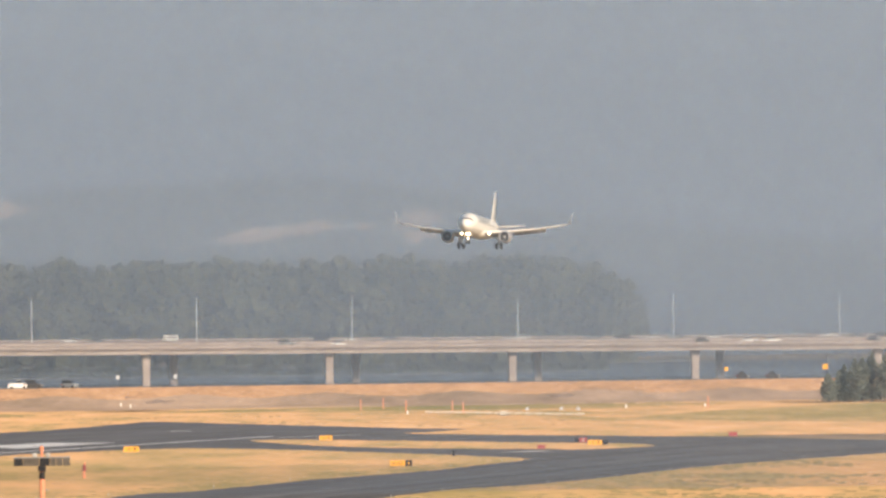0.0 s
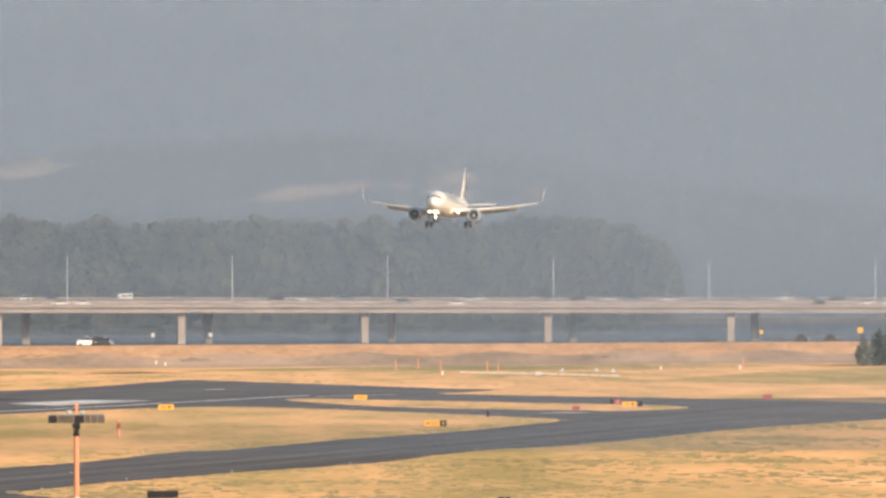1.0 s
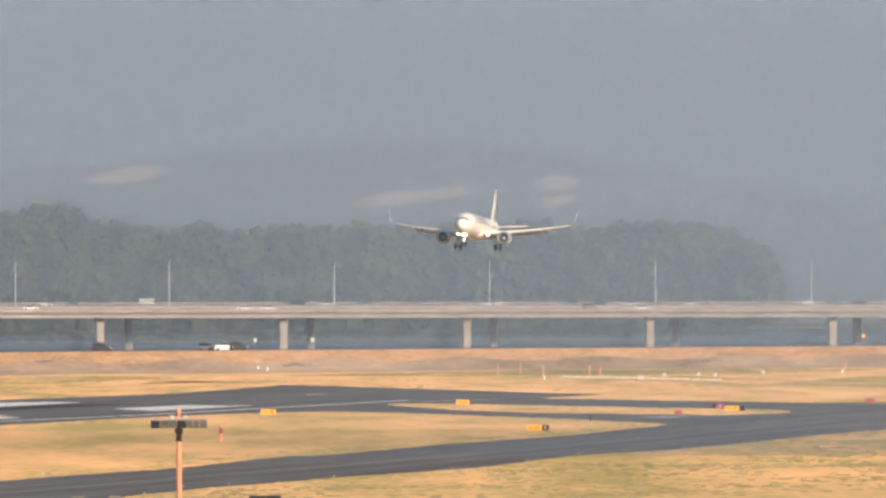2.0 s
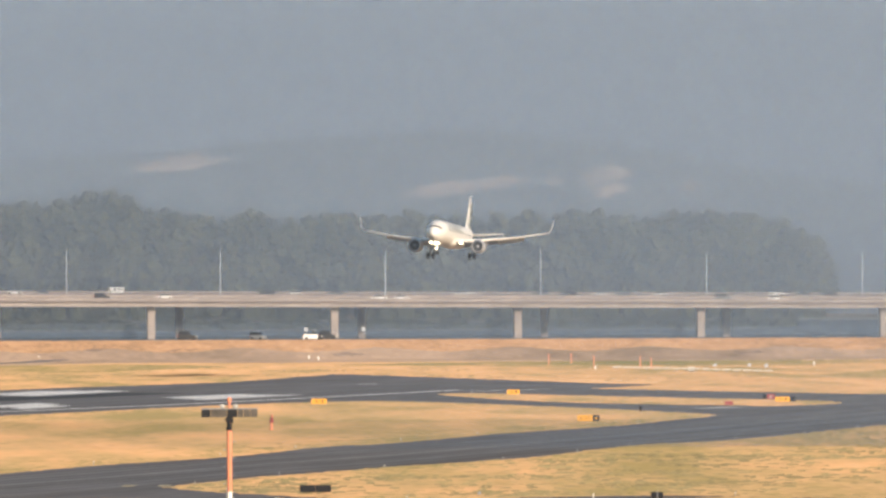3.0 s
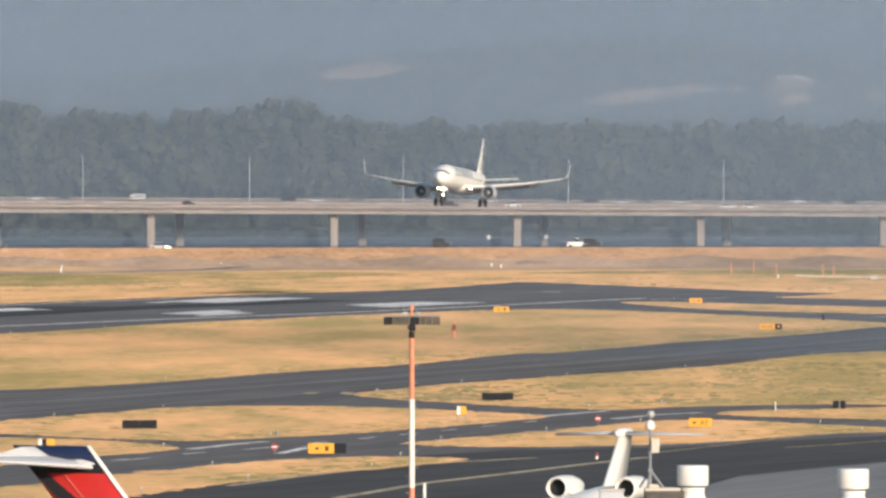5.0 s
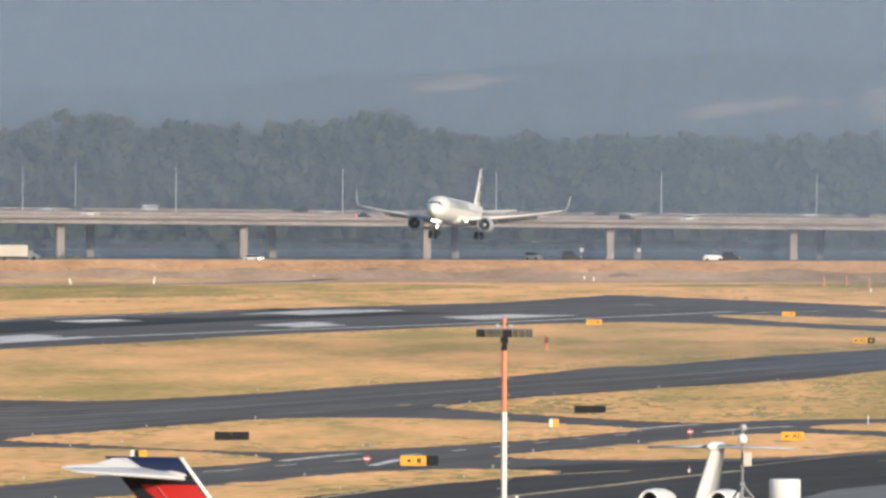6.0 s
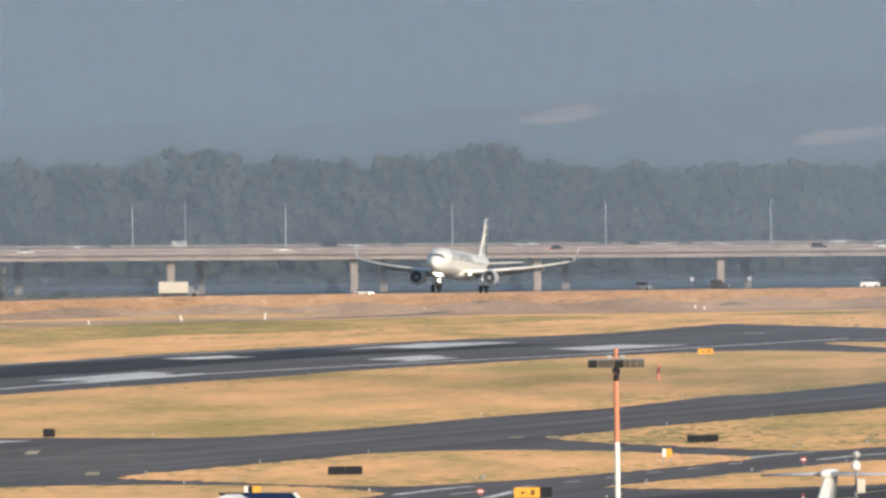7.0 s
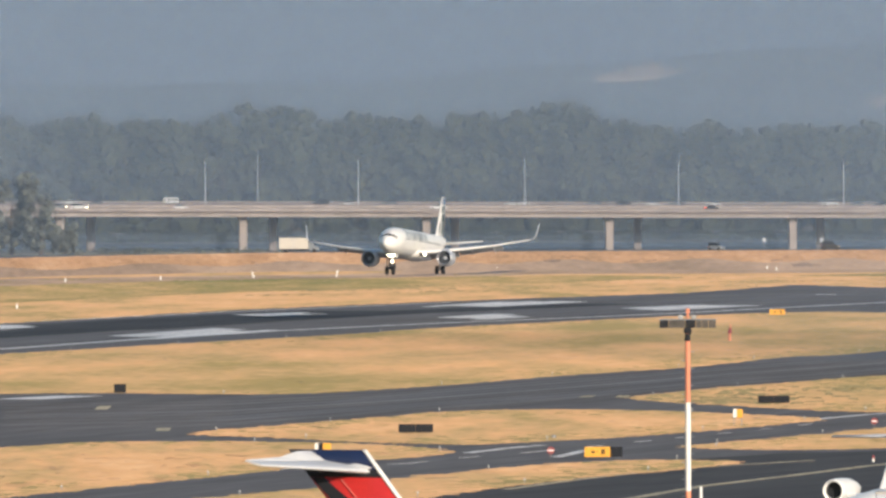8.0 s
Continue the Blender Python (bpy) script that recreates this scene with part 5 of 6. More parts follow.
YEL = "yellow airfield guidance sign in dry grass"
field_sign((16.8, 1785.4), [(2.35, M_SIGN_YELLOW)], 0.80, YEL)
field_sign((49.2, 1899.9), [(2.1, M_SIGN_YELLOW)], 0.75, YEL)
field_sign((51.4, 1593.4), [(2.05, M_SIGN_YELLOW), (0.95, M_DARK)], 0.78, "yellow and black taxiway sign in the grass", "A2")
field_sign((87.8, 1792.8), [(2.2, M_SIGN_YELLOW), (0.9, M_DARK)], 0.75, "yellow and black taxiway sign on the grass island")
field_sign((86.8, 1825.0), [(0.6, M_DARK), (1.2, M_SIGN_RED)], 0.75, "red and black runway holding sign")
field_sign((113.4, 1875.6), [(1.4, M_SIGN_RED)], 0.75, "red runway holding sign beside the taxiway", bars=False)
field_sign((77.6, 1756.7), [(1.2, M_SIGN_RED)], 0.55, "weathered reddish sign at the island's edge", bars=False)
field_sign((-4.9, 914.1), [(2.03, M_SIGN_YELLOW), (0.95, M_DARK)], 0.80, "large yellow and black taxiway sign")
field_sign((26.4, 1005.3), [(1.95, M_SIGN_YELLOW)], 0.76, "yellow taxiway sign with black letters on dry grass", "A3")
field_sign((10.2, 1121.9), [(1.5, M_DARK), (1.5, M_DARK)], 0.66, "back of a dark airfield sign in the grass", bars=False)
field_sign((-21.3, 1002.1), [(1.45, M_DARK), (1.5, M_DARK)], 0.70, "back of a dark airfield sign in the grass", bars=False)
field_sign((-54.9, 1184.9), [(1.2, M_DARK)], 0.85, "dark equipment box beside the taxiway", bars=False)
field_sign((61.9, 1687.1), [(0.4, M_DARK)], 0.8, "narrow dark sign seen edge-on", bars=False)
field_sign((6.2, 1026.0), [(0.32, M_WHITE), (0.52, M_SIGN_YELLOW)], 0.75, "white and yellow sign box on tall legs", bars=False, lift=0.75)
field_sign((-27.4, 940.4), [(0.30, M_WHITE), (0.35, M_DARK), (0.68, M_SIGN_YELLOW)], 0.55, "white and yellow sign box beside the taxiway", bars=False)
field_sign((41.2, 1082.8), [(0.55, M_DARK), (0.1, M_STEEL), (0.5, M_DARK)], 0.75, "pair of small dark boxes by the service road", bars=False, lift=0.05)


def stop_sign(at):
    e = thing("stop_sign", (at[0], at[1], 0.05), "red octagonal stop sign on a short post", "sign", "stop signs")
    bm = bmesh.new()
    rod(bm, (0, 0.03, 0), (0, 0.03, 0.5), 0.03, 0.03, 6)
    part("post", bm, M_STEEL, e)
    bm = bmesh.new()
    bmesh.ops.create_cone(bm, cap_ends=True, segments=8, radius1=0.30, radius2=0.30, depth=0.03, matrix=pose(0, 0, 0.62, 90, 0, 0) @ pose(0, 0, 0, 0, 0, 22.5))
    pl = part("plate", bm, M_SIGN_RED, e)
    bm = bmesh.new()
    box(bm, (0, -0.025, 0.62), (0.42, 0.012, 0.12))
    part("legend_bar", bm, M_WHITE, pl)
    return e


s = stop_sign((-9.0, 916.8))
q = (17.9, 1017.2)
copy_thing(s, pose(q[0], q[1], 0.05))


def marker(at, h, mats, label, name="marker_post", r=0.10):
    e = thing(name, (at[0], at[1], 0.0), label, "marker", "marker posts")
    for i, m in enumerate(mats):
        bm = bmesh.new()
        rod(bm, (0, 0, h * i / len(mats)), (0, 0, h * (i + 1) / len(mats)), r, r * 0.9, 10)
        part("band", bm, m, e)
    return e


# this post stands in for the winglet tip of an unmodelled parked aircraft
marker((2.3, 797.9), 1.05, [M_WHITE], "white tapered post standing in for a winglet tip", r=0.12)
marker((15.8, 902.8), 0.55, [M_WHITE, M_SIGN_RED], "small red and white marker", r=0.10)
marker((35.1, 1074.8), 0.95, [M_WHITE], "thin white marker post", r=0.05)
marker((25.5, 1110.1), 0.4, [M_STEEL], "small grey ground box", r=0.2)
marker((-9.4, 983.4), 0.35, [M_STEEL], "small grey ground box", r=0.2)
e = thing("wind_marker", (*(8.2, 1524.2), 0.1), "orange-red frangible equipment post in the grass", "marker")
bm = bmesh.new()
rod(bm, (0, 0, 0), (0, 0, 1.0), 0.22, 0.16, 10)
part("base", bm, M_ORANGE, e)
bm = bmesh.new()
rod(bm, (0, 0, 1.0), (0.08, 0, 1.75), 0.28, 0.18, 10)
part("head", bm, M_SIGN_RED, e)
bm = bmesh.new()
rod(bm, (0.08, 0, 1.75), (0.12, 0, 2.15), 0.12, 0.10, 8)
part("cap", bm, M_ORANGE, e)
white_post = None
for pt in ((-87.0, 2481.8), (-70.2, 2521.4), (-36.9, 2576.3), (-17.0, 2648.2), (-10.9, 2708.8), (5.3, 2821.7), (22.1, 2576.3), (23.9, 2548.6), (0.2, 2682.2), (-119.5, 2346.4), (-102.2, 2385.8), (-84.4, 2414.3), (-68.2, 2444.4),
           (76.0, 2312.4), (122.7, 2386.6), (138.9, 2389.4), (-104.9, 1905.8)):
    if white_post is None:
        white_post = marker(pt, 0.9, [M_WHITE], "short white perimeter marker post", r=0.15)
    else:
        copy_thing(white_post, pose(pt[0], pt[1], 0.0))
orange_post = None
for pt in ((77.4, 2364.6), (86.9, 2311.9), (86.5, 2359.2), (69.6, 2407.7), (74.8, 2427.8), (138.8, 2377.1)):
    if orange_post is None:
        orange_post = marker(pt, 2.4, [M_ORANGE], "slender orange approach light pole", r=0.12)
    else:
        copy_thing(orange_post, pose(pt[0], pt[1], 0.0))

# localizer array: a long row of white aerials
A, B = Vector((80.0, 2304.4)), Vector((105.6, 2223.6))
loc = thing("antenna_array", (A.x, A.y, 0), "long low row of white landing-system aerials", "antenna array")
for k in range(16):
    q = (B - A) * (k / 15)
    bm = bmesh.new()
    box(bm, (q.x, q.y, 0.66), (1.72, 0.5, 0.28), bevel=0.06)
    part("aerial", bm, M_CREAM, loc)
    bm = bmesh.new()
    rod(bm, (q.x, q.y, 0), (q.x, q.y, 0.6), 0.07, 0.07, 6)
    part("post", bm, M_STEEL, loc)
bm = bmesh.new()
q = (B - A) * 0.5
box(bm, (q.x, q.y - 0.6, 0.6), (1.3, 0.8, 0.9), bevel=0.05)
part("equipment_box", bm, M_CREAM, loc)
for pt in ((101.6, 2362.4), (108.3, 2358.5), (111.0, 2344.9)):
    e = thing("equipment_cabinet", (pt[0], pt[1], 0), "small grey equipment cabinet beside the aerials", "cabinet", "aerial cabinets")
    bm = bmesh.new()
    box(bm, (0, 0, 0.3), (0.7, 0.6, 0.6), bevel=0.06)
    part("body", bm, M_GREY, e)
    bm = bmesh.new()
    box(bm, (0.1, 0, 0.72), (0.35, 0.35, 0.25), bevel=0.05)
    part("top_unit", bm, M_GREY, e)

# signs on the levee road
levee_sign = None
for x in ((21.79, 2600.0, 4.02)[0], (34.49, 2600.0, 4.02)[0], (156.58, 2600.0, 4.07)[0]):
    e = thing("road_sign", (x, levee_y(x) + 7.4, 4.0), "small road sign on a post by the levee road", "sign", "levee road signs")
    bm = bmesh.new()
    rod(bm, (0, 0.04, 0), (0, 0.04, 2.0), 0.06, 0.06, 6)
    part("post", bm, M_STEEL, e)
    bm = bmesh.new()
    box(bm, (0, 0, 2.3), (0.75, 0.04, 0.85), bevel=0.015)
    part("plate", bm, M_SIGN_YELLOW if x > 100 else M_GREY, e)
x = (178.22, 2600.0, 6.52)[0]
e = thing("warning_sign", (x, 2606, 4.0), "yellow warning sign on a dark pole", "sign")
bm = bmesh.new()
rod(bm, (0.3, 0.05, 0), (0.3, 0.05, 5.6), 0.10, 0.08, 8)
part("pole", bm, M_DARK, e)
bm = bmesh.new()
box(bm, (0, 0, 2.6), (1.2, 0.05, 1.2), bevel=0.02)
part("plate", bm, M_SIGN_YELLOW, e)


# taxiway edge lights
def edge_light():
    e = thing("edge_light", (0, 0, 0.05), "small taxiway edge light on a stem", "light fitting", "taxiway edge lights")
    bm = bmesh.new()
    rod(bm, (0, 0, 0), (0, 0, 0.28), 0.04, 0.04, 6)
    part("stem", bm, M_STEEL, e)
    bm = bmesh.new()
    rod(bm, (0, 0, 0.28), (0, 0, 0.42), 0.075, 0.05, 8)
    part("lens", bm, M_PALE, e)
    return e


light = edge_light()
first = True
for n, spacing in (("infield", 52), ("verge_grass", 46), ("middle_grass", 38), ("left_grass", 38), ("front_grass", 34), ("sign_island_grass", 34)):
    pts = FIELDS[n][1]
    carry = 10.0
    for a, b in zip(pts, pts[1:] + pts[:1]):
        a, b = Vector(a), Vector(b)
        d = (b - a).length
        while carry < d:
            c = a + (b - a) * carry / d
            if c.y < 1650 and abs(c.x) < 140:
                if first:
                    light.matrix_basis = pose(c.x, c.y, 0.08)
                    first = False
                else:
                    copy_thing(light, pose(c.x, c.y, 0.08))
            carry += spacing
        carry -= d


# ---- vehicles ----
def car(label, paint, length=4.6, height=1.5, kind="sedan", lights=False, tail=False, face=1):
    """A road car along local x, nose towards +x * face, wheels on z = 0."""
    e = thing("car", (0, 0, 0), label, "car", "cars")
    f, h, L = face, height, length / 2
    wide = 0.9
    bm = bmesh.new()
    loft(bm, [[(f * x, y, z) for y, z in ((-w, 0.25), (-w, 0.55), (-w * 0.94, t), (w * 0.94, t), (w, 0.55), (w, 0.25))]
              for x, w, t in ((-L, wide * 0.85, h * 0.52), (-L * 0.92, wide, h * 0.60), (0, wide, h * 0.61), (L * 0.5, wide, h * 0.60), (L * 0.9, wide * 0.95, h * 0.5), (L, wide * 0.8, h * 0.42))], smooth=False)
    part("body", bm, paint, e)
    lo, hi = {"sedan": ((-0.75, 0.50), (-0.45, 0.22)), "suv": ((-0.95, 0.45), (-0.85, 0.20)), "pickup": ((-0.15, 0.48), (-0.1, 0.25))}[kind]
    bm = bmesh.new()
    loft(bm, [[(f * a * L, -wide * k, z), (f * b * L, -wide * k, z), (f * b * L, wide * k, z), (f * a * L, wide * k, z)] for (a, b), k, z in ((lo, 0.92, h * 0.58), (hi, 0.78, h * 0.95))], smooth=False)
    part("window_band", bm, M_GLASS, e, "dark tinted glass")
    bm = bmesh.new()
    box(bm, (f * (hi[0] + hi[1]) * L / 2, 0, h * 0.965), ((hi[1] - hi[0]) * L * 1.02, wide * 1.55, h * 0.06), bevel=0.03)
    part("roof", bm, paint, e)
    for sx in (-0.62, 0.62):
        for sy in (-1, 1):
            bm = bmesh.new()
            rod(bm, (sx * L, sy * (wide - 0.2), 0.33), (sx * L, sy * (wide + 0.01), 0.33), 0.33, 0.33, 14)
            part("wheel", bm, M_BLACK, e)
    for sy in (-0.6, 0.6):
        bm = bmesh.new()
        box(bm, (f * (L * 0.93), sy * 1.22, h * 0.38), (0.42, 0.34, 0.20), bevel=0.03)
        part("headlight", bm, M_LAMP if lights else M_PALE, e)
        bm = bmesh.new()
        box(bm, (-f * (L * 0.93), sy * 1.25, h * 0.48), (0.36, 0.34, 0.18), bevel=0.02)
        part("tail_light", bm, M_TAIL_LAMP if tail else M_SIGN_RED, e)
    return e


def camper():
    e = thing("motorhome", (0, 0, 0), "white motorhome driving over the bridge", "motorhome")
    bm = bmesh.new()
    box(bm, (0.6, 0, 1.95), (5.4, 2.3, 2.3), bevel=0.15)
    box(bm, (-2.2, 0, 2.65), (1.4, 2.2, 0.9), bevel=0.15)
    part("body", bm, M_CAR_WHITE, e)
    bm = bmesh.new()
    loft(bm, [[(a, -0.95, z), (-2.0, -0.95, z), (-2.0, 0.95, z), (a, 0.95, z)] for a, z in ((-3.6, 0.5), (-3.6, 1.2), (-2.9, 2.1))], smooth=False)
    part("cab", bm, M_CREAM, e)
    for x in (-0.6, 1.0, 2.3):
        bm = bmesh.new()
        box(bm, (x, -1.16, 2.15), (0.9, 0.03, 0.6))
        part("window", bm, M_GLASS, e)
    for x in (-2.6, 1.9):
        for s in (-1, 1):
            bm = bmesh.new()
            rod(bm, (x, s * 0.85, 0.4), (x, s * 1.08, 0.4), 0.4, 0.4, 14)
            part("wheel", bm, M_BLACK, e)
    e.scale = (0.66, 0.66, 0.66)
    return e


def box_truck():
    e = thing("box_truck", (0, 0, 0), "white box truck driving along the levee road", "truck")
    bm = bmesh.new()
    box(bm, (-0.9, 0, 2.05), (6.4, 2.4, 2.5), bevel=0.05)
    part("cargo_box", bm, M_CREAM, e, "cream cargo box")
    bm = bmesh.new()
    box(bm, (-0.9, -1.215, 2.05), (0.08, 0.03, 2.45))
    part("seam", bm, M_GREY, e)
    bm = bmesh.new()
    loft(bm, [[(2.4, -1.0, z), (b, -1.0, z), (b, 1.0, z), (2.4, 1.0, z)] for b, z in ((4.7, 0.5), (4.7, 1.2), (3.6, 1.5), (3.3, 2.2))], smooth=False)
    part("cab", bm, M_CAR_GREY, e)
    bm = bmesh.new()
    box(bm, (0, 0, 0.65), (7.6, 0.9, 0.25))
    part("chassis", bm, M_DARK, e)
    for x in (-2.7, 3.6):
        for s in (-1, 1):
            bm = bmesh.new()
            rod(bm, (x, s * 0.8, 0.45), (x, s * 1.1, 0.45), 0.45, 0.45, 14)
            part("wheel", bm, M_BLACK, e)
    return e


def motions():
    rows = []
    for i in range(0, 17):
        t = i * 0.5
        late = (max(0.0, t - 3.0) / 5.0) ** 2
        x = 90.72 - 15.669 * t - 0.0645 * t * t + 0.17 * late
        y = 2337.0 - 67.82 * t - 40.0 * late
        z = 34.99 - 3.722 * t + 0.0581 * t * t + 0.30 * late
        m = pose(0, 0, 0, -2.5, 0, -10.2) @ pose(0, 0, 0, 0, 1.3 - 1.5 * max(0.0, t - 7.0) ** 1.5, 0)
        m.translation = Vector((x, y, z)) - m.to_3x3() @ Vector((0, -6.6, -2.15))
        rows.append((t, m))
    walk(plane, rows)
    # levee road: x at given seconds
    for ob, track in LEVEE:
        walk(ob, [(t, pose(x, levee_y(x) + (2.2 if k % 2 == 0 else 5.2), 4.04)) for k in (0,) for t, x in track])
    # bridge: constant speed
    for ob, x, v, y, up in TRAFFIC:
        rows = []
        for t in (0.0, 4.0, 8.0):
            q = x + v * (t - 5.5)
            rows.append((t, pose(q, BRIDGE_Y + y, deck_z(q) + up, 0, 0.3151)))
        walk(ob, rows)


PAINTS = [(M_CAR_WHITE, "white"), (M_CAR_GREY, "silver-grey"), (M_CAR_BLACK, "black"), (M_CAR_WHITE, "white"), (M_CAR_GREY, "grey"), (M_CAR_WHITE, "white")]
TRAFFIC, LEVEE = [], []
S = 20885.0
for i, mark in enumerate((-657, -622, -442, 15, 500, 965, 1075, 1455, 1495, 2064, 2157, 2802, 2884, 2927, 3105, 3160)):
    paint, word = PAINTS[(i * 5 + 1) % 6] if mark not in (500, 2802, 3105) else PAINTS[2]
    if mark in (1455, 2884, 2927, 1075, 15):
        paint, word = PAINTS[0]
    lit = mark in (-657, -622, 518)
    kind = "suv" if i % 4 == 1 else "sedan"
    lane = 2.6 if i % 3 else 6.2
    ob = car(word + " car driving along the bridge", paint, 4.7 if i % 2 else 4.4, 1.75 if kind == "suv" else 1.48, kind, lights=lit, tail=(mark == 500), face=1)
    TRAFFIC.append((ob, (mark - 784) * (3200 + lane) / S, 22.5, lane, 1.05 + 0.052 * lane))
for i, mark in enumerate((85, 133, 531, 580, 653, 871, 888, 1015, 1066, 1120, 1161, 1226, 1433, 1480, 1526, 1700, 1850, 1990)):
    paint, word = PAINTS[(i * 7) % 6]
    kind = "suv" if i % 5 == 2 else "sedan"
    lane = 21.8 if i % 2 else 25.4
    ob = car(word + " car driving along the far roadway of the bridge", paint, 4.6, 1.75 if kind == "suv" else 1.48, kind, face=-1)
    TRAFFIC.append((ob, (mark - 784) * (3200 + lane) / S, -22.1, lane, 1.06 + 1.05 + 0.052 * (lane - 19)))
TRAFFIC.append((camper(), (265 - 784) * 3225 / S, -22.1, 25.0, 1.06 + 1.05 + 0.30))

LK = 2607 / S


def at_bearing(pairs):
    return [(t, u * LK) for t, u in pairs]


LEVEE.append((car("white pickup truck on the levee road", M_CAR_WHITE, 4.4, 2.05, "pickup", face=1), at_bearing([(0, -2.8), (1, 56.3), (2, 119.1), (3, 185.7), (4, 255.9), (5, 329.8), (6, 407.5), (7, 488.9), (8, 574.0)])))
LEVEE.append((car("dark car close behind a pickup on the levee road", M_CAR_BLACK, 4.2, 2.0, "suv", face=1), at_bearing([(0, 24.3), (1, 82.3), (2, 144.7), (3, 211.5), (4, 282.6), (5, 358.0), (6, 437.9), (7, 522.1), (8, 610.7)])))
LEVEE.append((car("black off-roader on the levee road", M_CAR_BLACK, 4.3, 2.1, "suv", face=1), at_bearing([(0, -215.5), (1, -157.2), (2, -97.4), (3, -36.3), (4, 26.4), (5, 90.4), (6, 155.9), (7, 222.8), (8, 291.2)])))
LEVEE.append((box_truck(), at_bearing([(0, -1299.0), (1, -1217.6), (2, -1136.2), (3, -1054.8), (4, -973.4), (5, -892.0), (6, -810.6), (7, -729.2), (8, -647.9)])))
LEVEE.append((car("dark car on the levee road", M_CAR_BLACK, 2.9, 1.75, "sedan", face=1), at_bearing([(0, 1281.0), (1, 1324.1), (2, 1367.2), (3, 1410.3), (4, 1453.4), (5, 1496.5), (6, 1539.6), (7, 1582.7), (8, 1625.8)])))
LEVEE.append((car("dark car on the levee road", M_CAR_BLACK, 2.9, 1.75, "sedan", face=1), at_bearing([(0, 1334.2), (1, 1375.3), (2, 1416.4), (3, 1457.4), (4, 1498.5), (5, 1539.6), (6, 1580.7), (7, 1621.8), (8, 1662.9)])))
parked = car("grey car standing on the levee road", M_CAR_GREY, 3.6, 1.85, "suv", face=1)
parked.matrix_basis = pose(89.2 * LK, levee_y(89.2 * LK) + 5.2, 4.04, 0, 0, -30)
parked = car("white car with glowing headlights standing on the levee road", M_CAR_WHITE, 4.2, 1.45, "sedan", lights=True, face=1)
parked.matrix_basis = pose(-406.0 * LK, levee_y(-406.0 * LK) + 2.2, 3.75, 0, 0, -25)


# ---- grass tufts and weeds ----


def in_poly(x, y, poly):
    hit = np.zeros(len(x), bool)
    for (xa, ya), (xb, yb) in zip(poly, poly[1:] + poly[:1]):
        if ya != yb:
            hit ^= ((ya > y) != (yb > y)) & (x < (xb - xa) * (y - ya) / (yb - ya) + xa)
    return hit


def canopy(name, x, y, z, h, w, mat, label, gen):
    """Short grass as a close stand of small upright blades, two to a tuft."""
    n = len(x)
    quads = []
    for k in range(2):
        a = gen.uniform(-0.22, 0.22, n)
        dx, dy = np.cos(a) * w / 2, np.sin(a) * w / 2
        ox, oy = gen.uniform(-0.5, 0.5, n) * w, gen.uniform(-0.8, 0.8, n)
        lean, back = gen.uniform(-0.2, 0.2, n) * 0.3, gen.uniform(0.0, 0.9, n) * h
        quads.append(np.stack([np.stack([x + ox - dx, y + oy - dy, z], 1), np.stack([x + ox + dx, y + oy + dy, z], 1),
                               np.stack([x + ox + dx * 0.85 + lean, y + oy + back, z + h], 1), np.stack([x + ox - dx * 0.85 + lean, y + oy + back, z + h * 0.85], 1)], 1))
    v = np.concatenate(quads).reshape(-1, 3)
    me = bpy.data.meshes.new(name)
    me.vertices.add(len(v))
    me.vertices.foreach_set("co", v.ravel())
    me.loops.add(len(v))
    me.loops.foreach_set("vertex_index", np.arange(len(v)))
    me.polygons.add(len(v) // 4)
    me.polygons.foreach_set("loop_start", np.arange(0, len(v), 4))
    me.update(calc_edges=True)
    me.materials.append(mat)
    return tagged(new(name, me), label, "grass", kind="stuff")


gen = np.random.default_rng(4)
GREENS = [rounded(RIGHT_GREEN, 3), rounded(LEFT_GREEN, 3), rounded(GRAVEL, 3), rounded(FAR_GREEN, 3)]
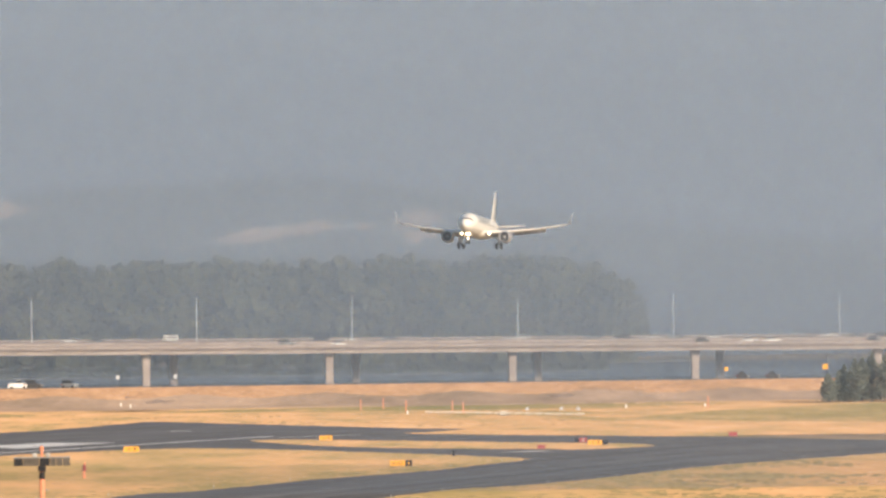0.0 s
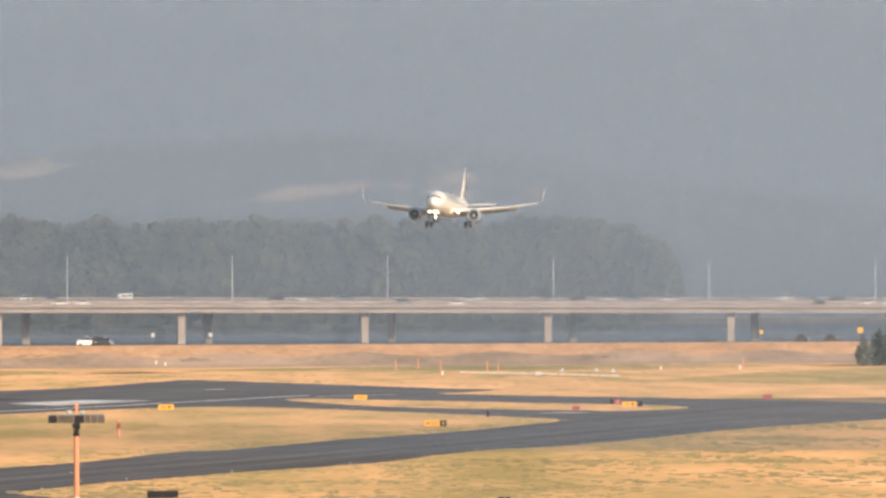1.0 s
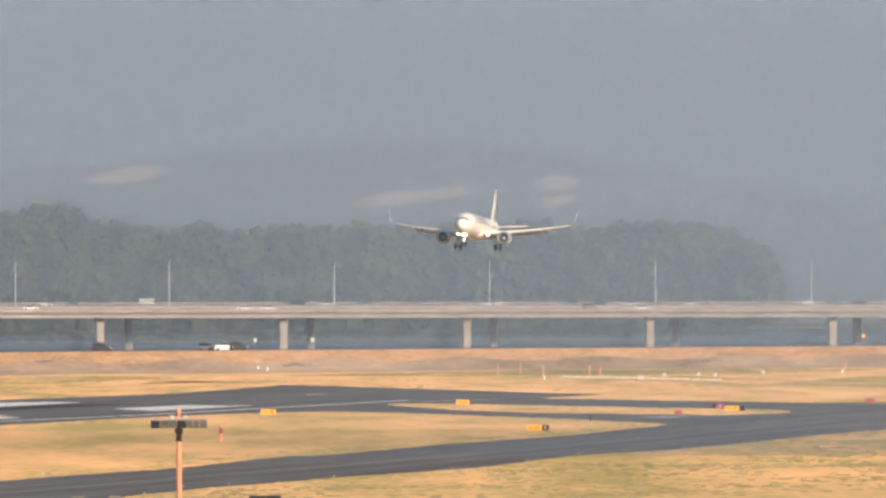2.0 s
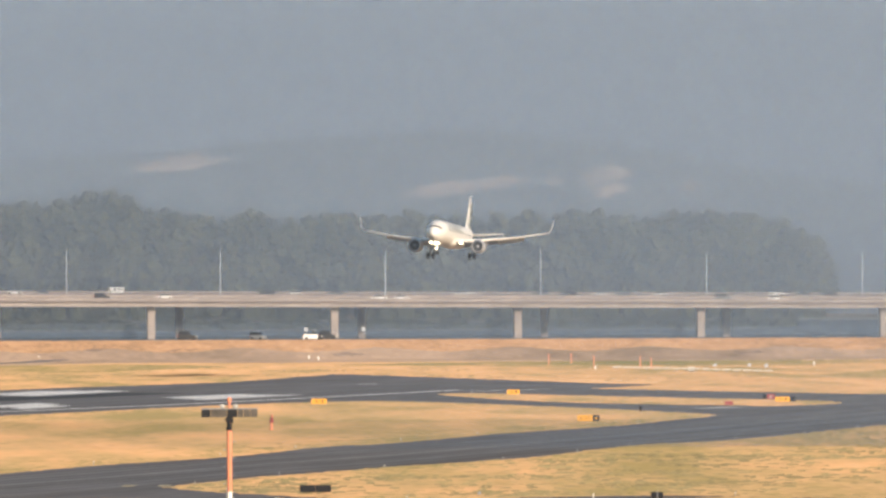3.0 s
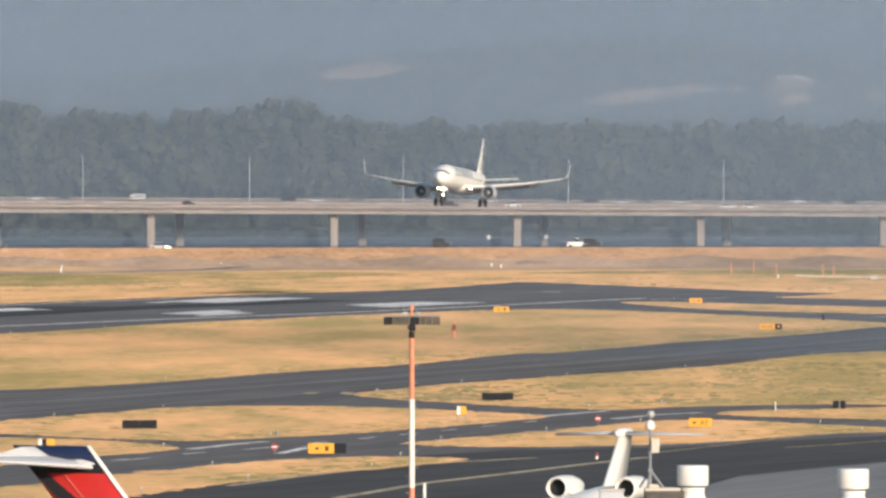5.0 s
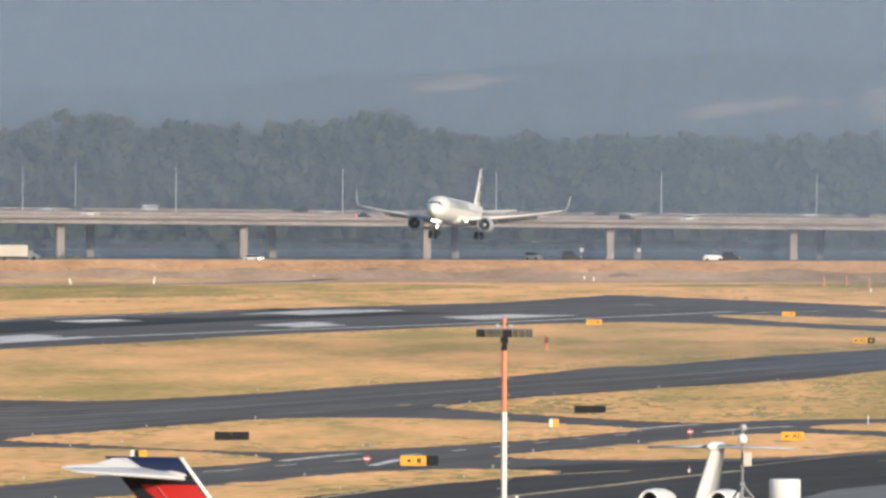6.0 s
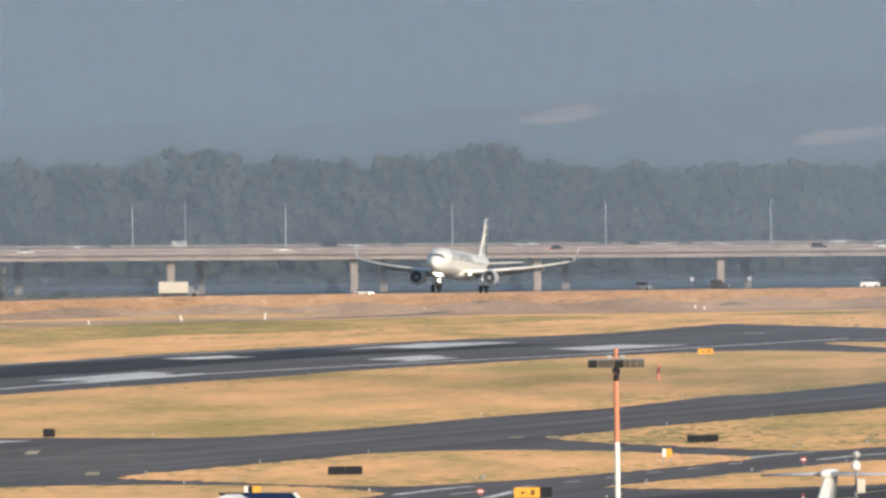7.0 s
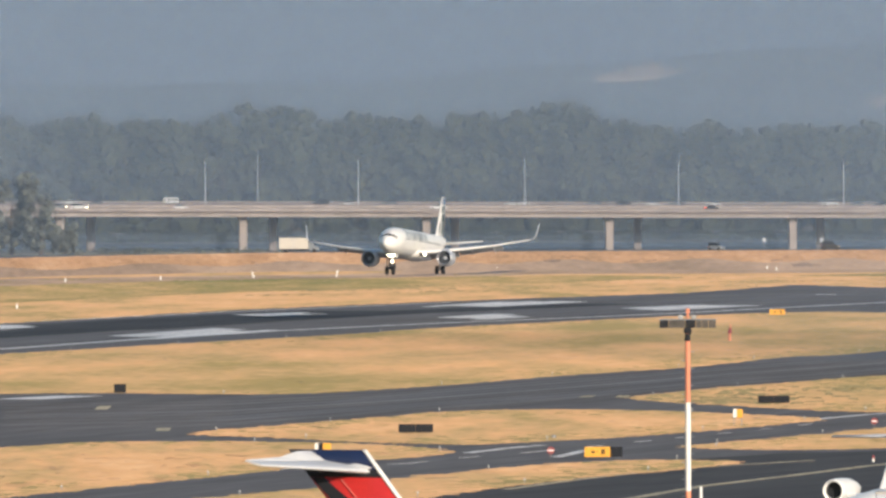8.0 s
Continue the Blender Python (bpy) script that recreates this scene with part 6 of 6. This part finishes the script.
for n, (mat, outline) in FIELDS.items():
    poly = rounded(outline, 3)
    xs, ys = np.array([p[0] for p in poly]), np.array([p[1] for p in poly])
    x0, x1, y0, y1 = xs.min(), xs.max(), ys.min(), ys.max()
    k = int((x1 - x0) * (y1 - y0) / 0.9)
    x, y = gen.uniform(x0, x1, k), gen.uniform(y0, y1, k)
    keep = in_poly(x, y, poly) & (np.abs(x - 0.0085 * y) < 0.072 * y)
    x, y = x[keep], y[keep]
    canopy(n + "_blades", x, y, np.full(len(x), 0.09), gen.uniform(0.035, 0.06, len(x)), gen.uniform(0.9, 2.1, len(x)), mat, "short sun-dried grass blades", gen)
    ex, ey = [], []
    for a, b in zip(poly, poly[1:] + poly[:1]):
        m = int(math.hypot(b[0] - a[0], b[1] - a[1]) / 0.8)
        f = gen.uniform(0, 1, m)
        ex.append(a[0] + (b[0] - a[0]) * f + gen.normal(0, 0.2, m))
        ey.append(a[1] + (b[1] - a[1]) * f + gen.normal(0, 0.9, m))
    x, y = np.concatenate(ex), np.concatenate(ey)
    canopy(n + "_edge_blades", x, y, np.full(len(x), 0.04), gen.uniform(0.03, 0.10, len(x)), gen.uniform(0.12, 0.5, len(x)), mat, "ragged dry grass along the pavement edge", gen)
    x, y = np.concatenate(ex * 4), np.concatenate(ey * 4)
    depth = 0.010 * np.mean(y)
    x, y = x + gen.normal(0, 0.35 * depth, len(x)), y + gen.normal(0, depth, len(x))
    patchy = np.array([noise.noise((a * 0.07, b * 0.012, 3.0)) for a, b in zip(x, y)])
    keep = in_poly(x, y, poly) & (patchy > gen.uniform(-0.25, 0.25, len(x)))
    x, y = x[keep], y[keep]
    canopy(n + "_edge_weeds", x, y, np.full(len(x), 0.09), gen.uniform(0.06, 0.11, len(x)), gen.uniform(0.4, 1.3, len(x)), M_GREEN, "olive weeds fringing the dry grass", gen)
for n, x0, x1, y0, y1, area in (("far_verge", -190, 260, 1500, 2585, 2.0),):
    k = int((x1 - x0) * (y1 - y0) / area)
    x, y = gen.uniform(x0, x1, k), gen.uniform(y0, y1, k)
    free = ~in_poly(x, y, PAVED) & (np.abs(x - 0.0085 * y) < 0.075 * y) & ((y > 1900) | (x < 0))
    green = in_poly(x, y, GREENS[0]) | in_poly(x, y, GREENS[1]) | in_poly(x, y, GREENS[3])
    beside = np.zeros(k, bool)
    for (xa, ya), (xb, yb) in zip(TRACK, TRACK[1:]):
        f = np.clip(((x - xa) * (xb - xa) + (y - ya) * (yb - ya)) / ((xb - xa) ** 2 + (yb - ya) ** 2), 0, 1)
        away = np.hypot(x - xa - f * (xb - xa), y - ya - f * (yb - ya))
        free &= away > 5.5
        beside |= away < 24
    dusty = free & ~green & (in_poly(x, y, GREENS[2]) | beside)
    free &= ~dusty
    for nm, sel, mat, label in ((n, free & ~green, M_DRY, "dry grass blades beyond the runway"), (n + "_green", free & green, M_GREEN, "greener grass blades beyond the runway"),
                                 (n + "_dusty", dusty, M_DUSTY, "dusty weeds along the gravel track")):
        a, b = x[sel], y[sel]
        canopy(nm + "_blades", a, b, np.full(len(a), 0.05), gen.uniform(0.06, 0.12, len(a)), gen.uniform(1.8, 4.0, len(a)), mat, label, gen)
k = 60000
x = gen.uniform(-190, 250, k)
o = gen.uniform(-25, -1, k)
ly = np.interp(x, [p[0] for p in CREST], [p[1] for p in CREST])
lz = np.interp(o, [p[0] for p in prof[:5]], [p[1] for p in prof[:5]]) - 0.05
for nm, sel, mat, label in (("levee_blades", o > -13 + 2.5 * np.sin(x * 0.21), M_LEVEE, "long dry grass on the levee slope"), ("levee_foot_blades", o <= -13 + 2.5 * np.sin(x * 0.21), M_DUSTY, "dusty weeds along the levee foot")):
    c = int(sel.sum())
    canopy(nm, x[sel], (ly + o)[sel], lz[sel], gen.uniform(0.08, 0.20, c), gen.uniform(0.9, 2.2, c), mat, label, gen)
# scattered clumps of weeds
wx, wy = [], []
for n, count, s0 in (("verge_grass", 130, 4.0),):
    poly = rounded(FIELDS[n][1], 3)
    xs, ys = [p[0] for p in poly], [p[1] for p in poly]
    cx, cy = gen.uniform(max(-90, min(xs)), min(110, max(xs)), count * 3), gen.uniform(min(ys), max(ys), count * 3)
    keep = in_poly(cx, cy, poly)
    for a, b in zip(cx[keep][:count], cy[keep][:count]):
        m = int(gen.integers(6, 40))
        qx, qy = a + gen.normal(0, s0, m), b + gen.normal(0, s0 * 2.2, m)
        good = in_poly(qx, qy, poly)
        wx.append(qx[good])
        wy.append(qy[good])
cx, cy = gen.uniform(-150, 220, 90), gen.uniform(2050, 2500, 90)
for a, b in zip(cx, cy):
    m = int(gen.integers(5, 30))
    wx.append(a + gen.normal(0, 5.0, m))
    wy.append(b + gen.normal(0, 5.0, m))
x, y = np.concatenate(wx), np.concatenate(wy)
on_grass = ~in_poly(x, y, PAVED) | (y < 1900)
x, y = x[on_grass], y[on_grass]
canopy("green_weeds", x, y, np.full(len(x), 0.08), gen.uniform(0.08, 0.22, len(x)), gen.uniform(0.4, 1.1, len(x)), M_WEED, "dusty green weeds among the dry grass", gen)

motions()
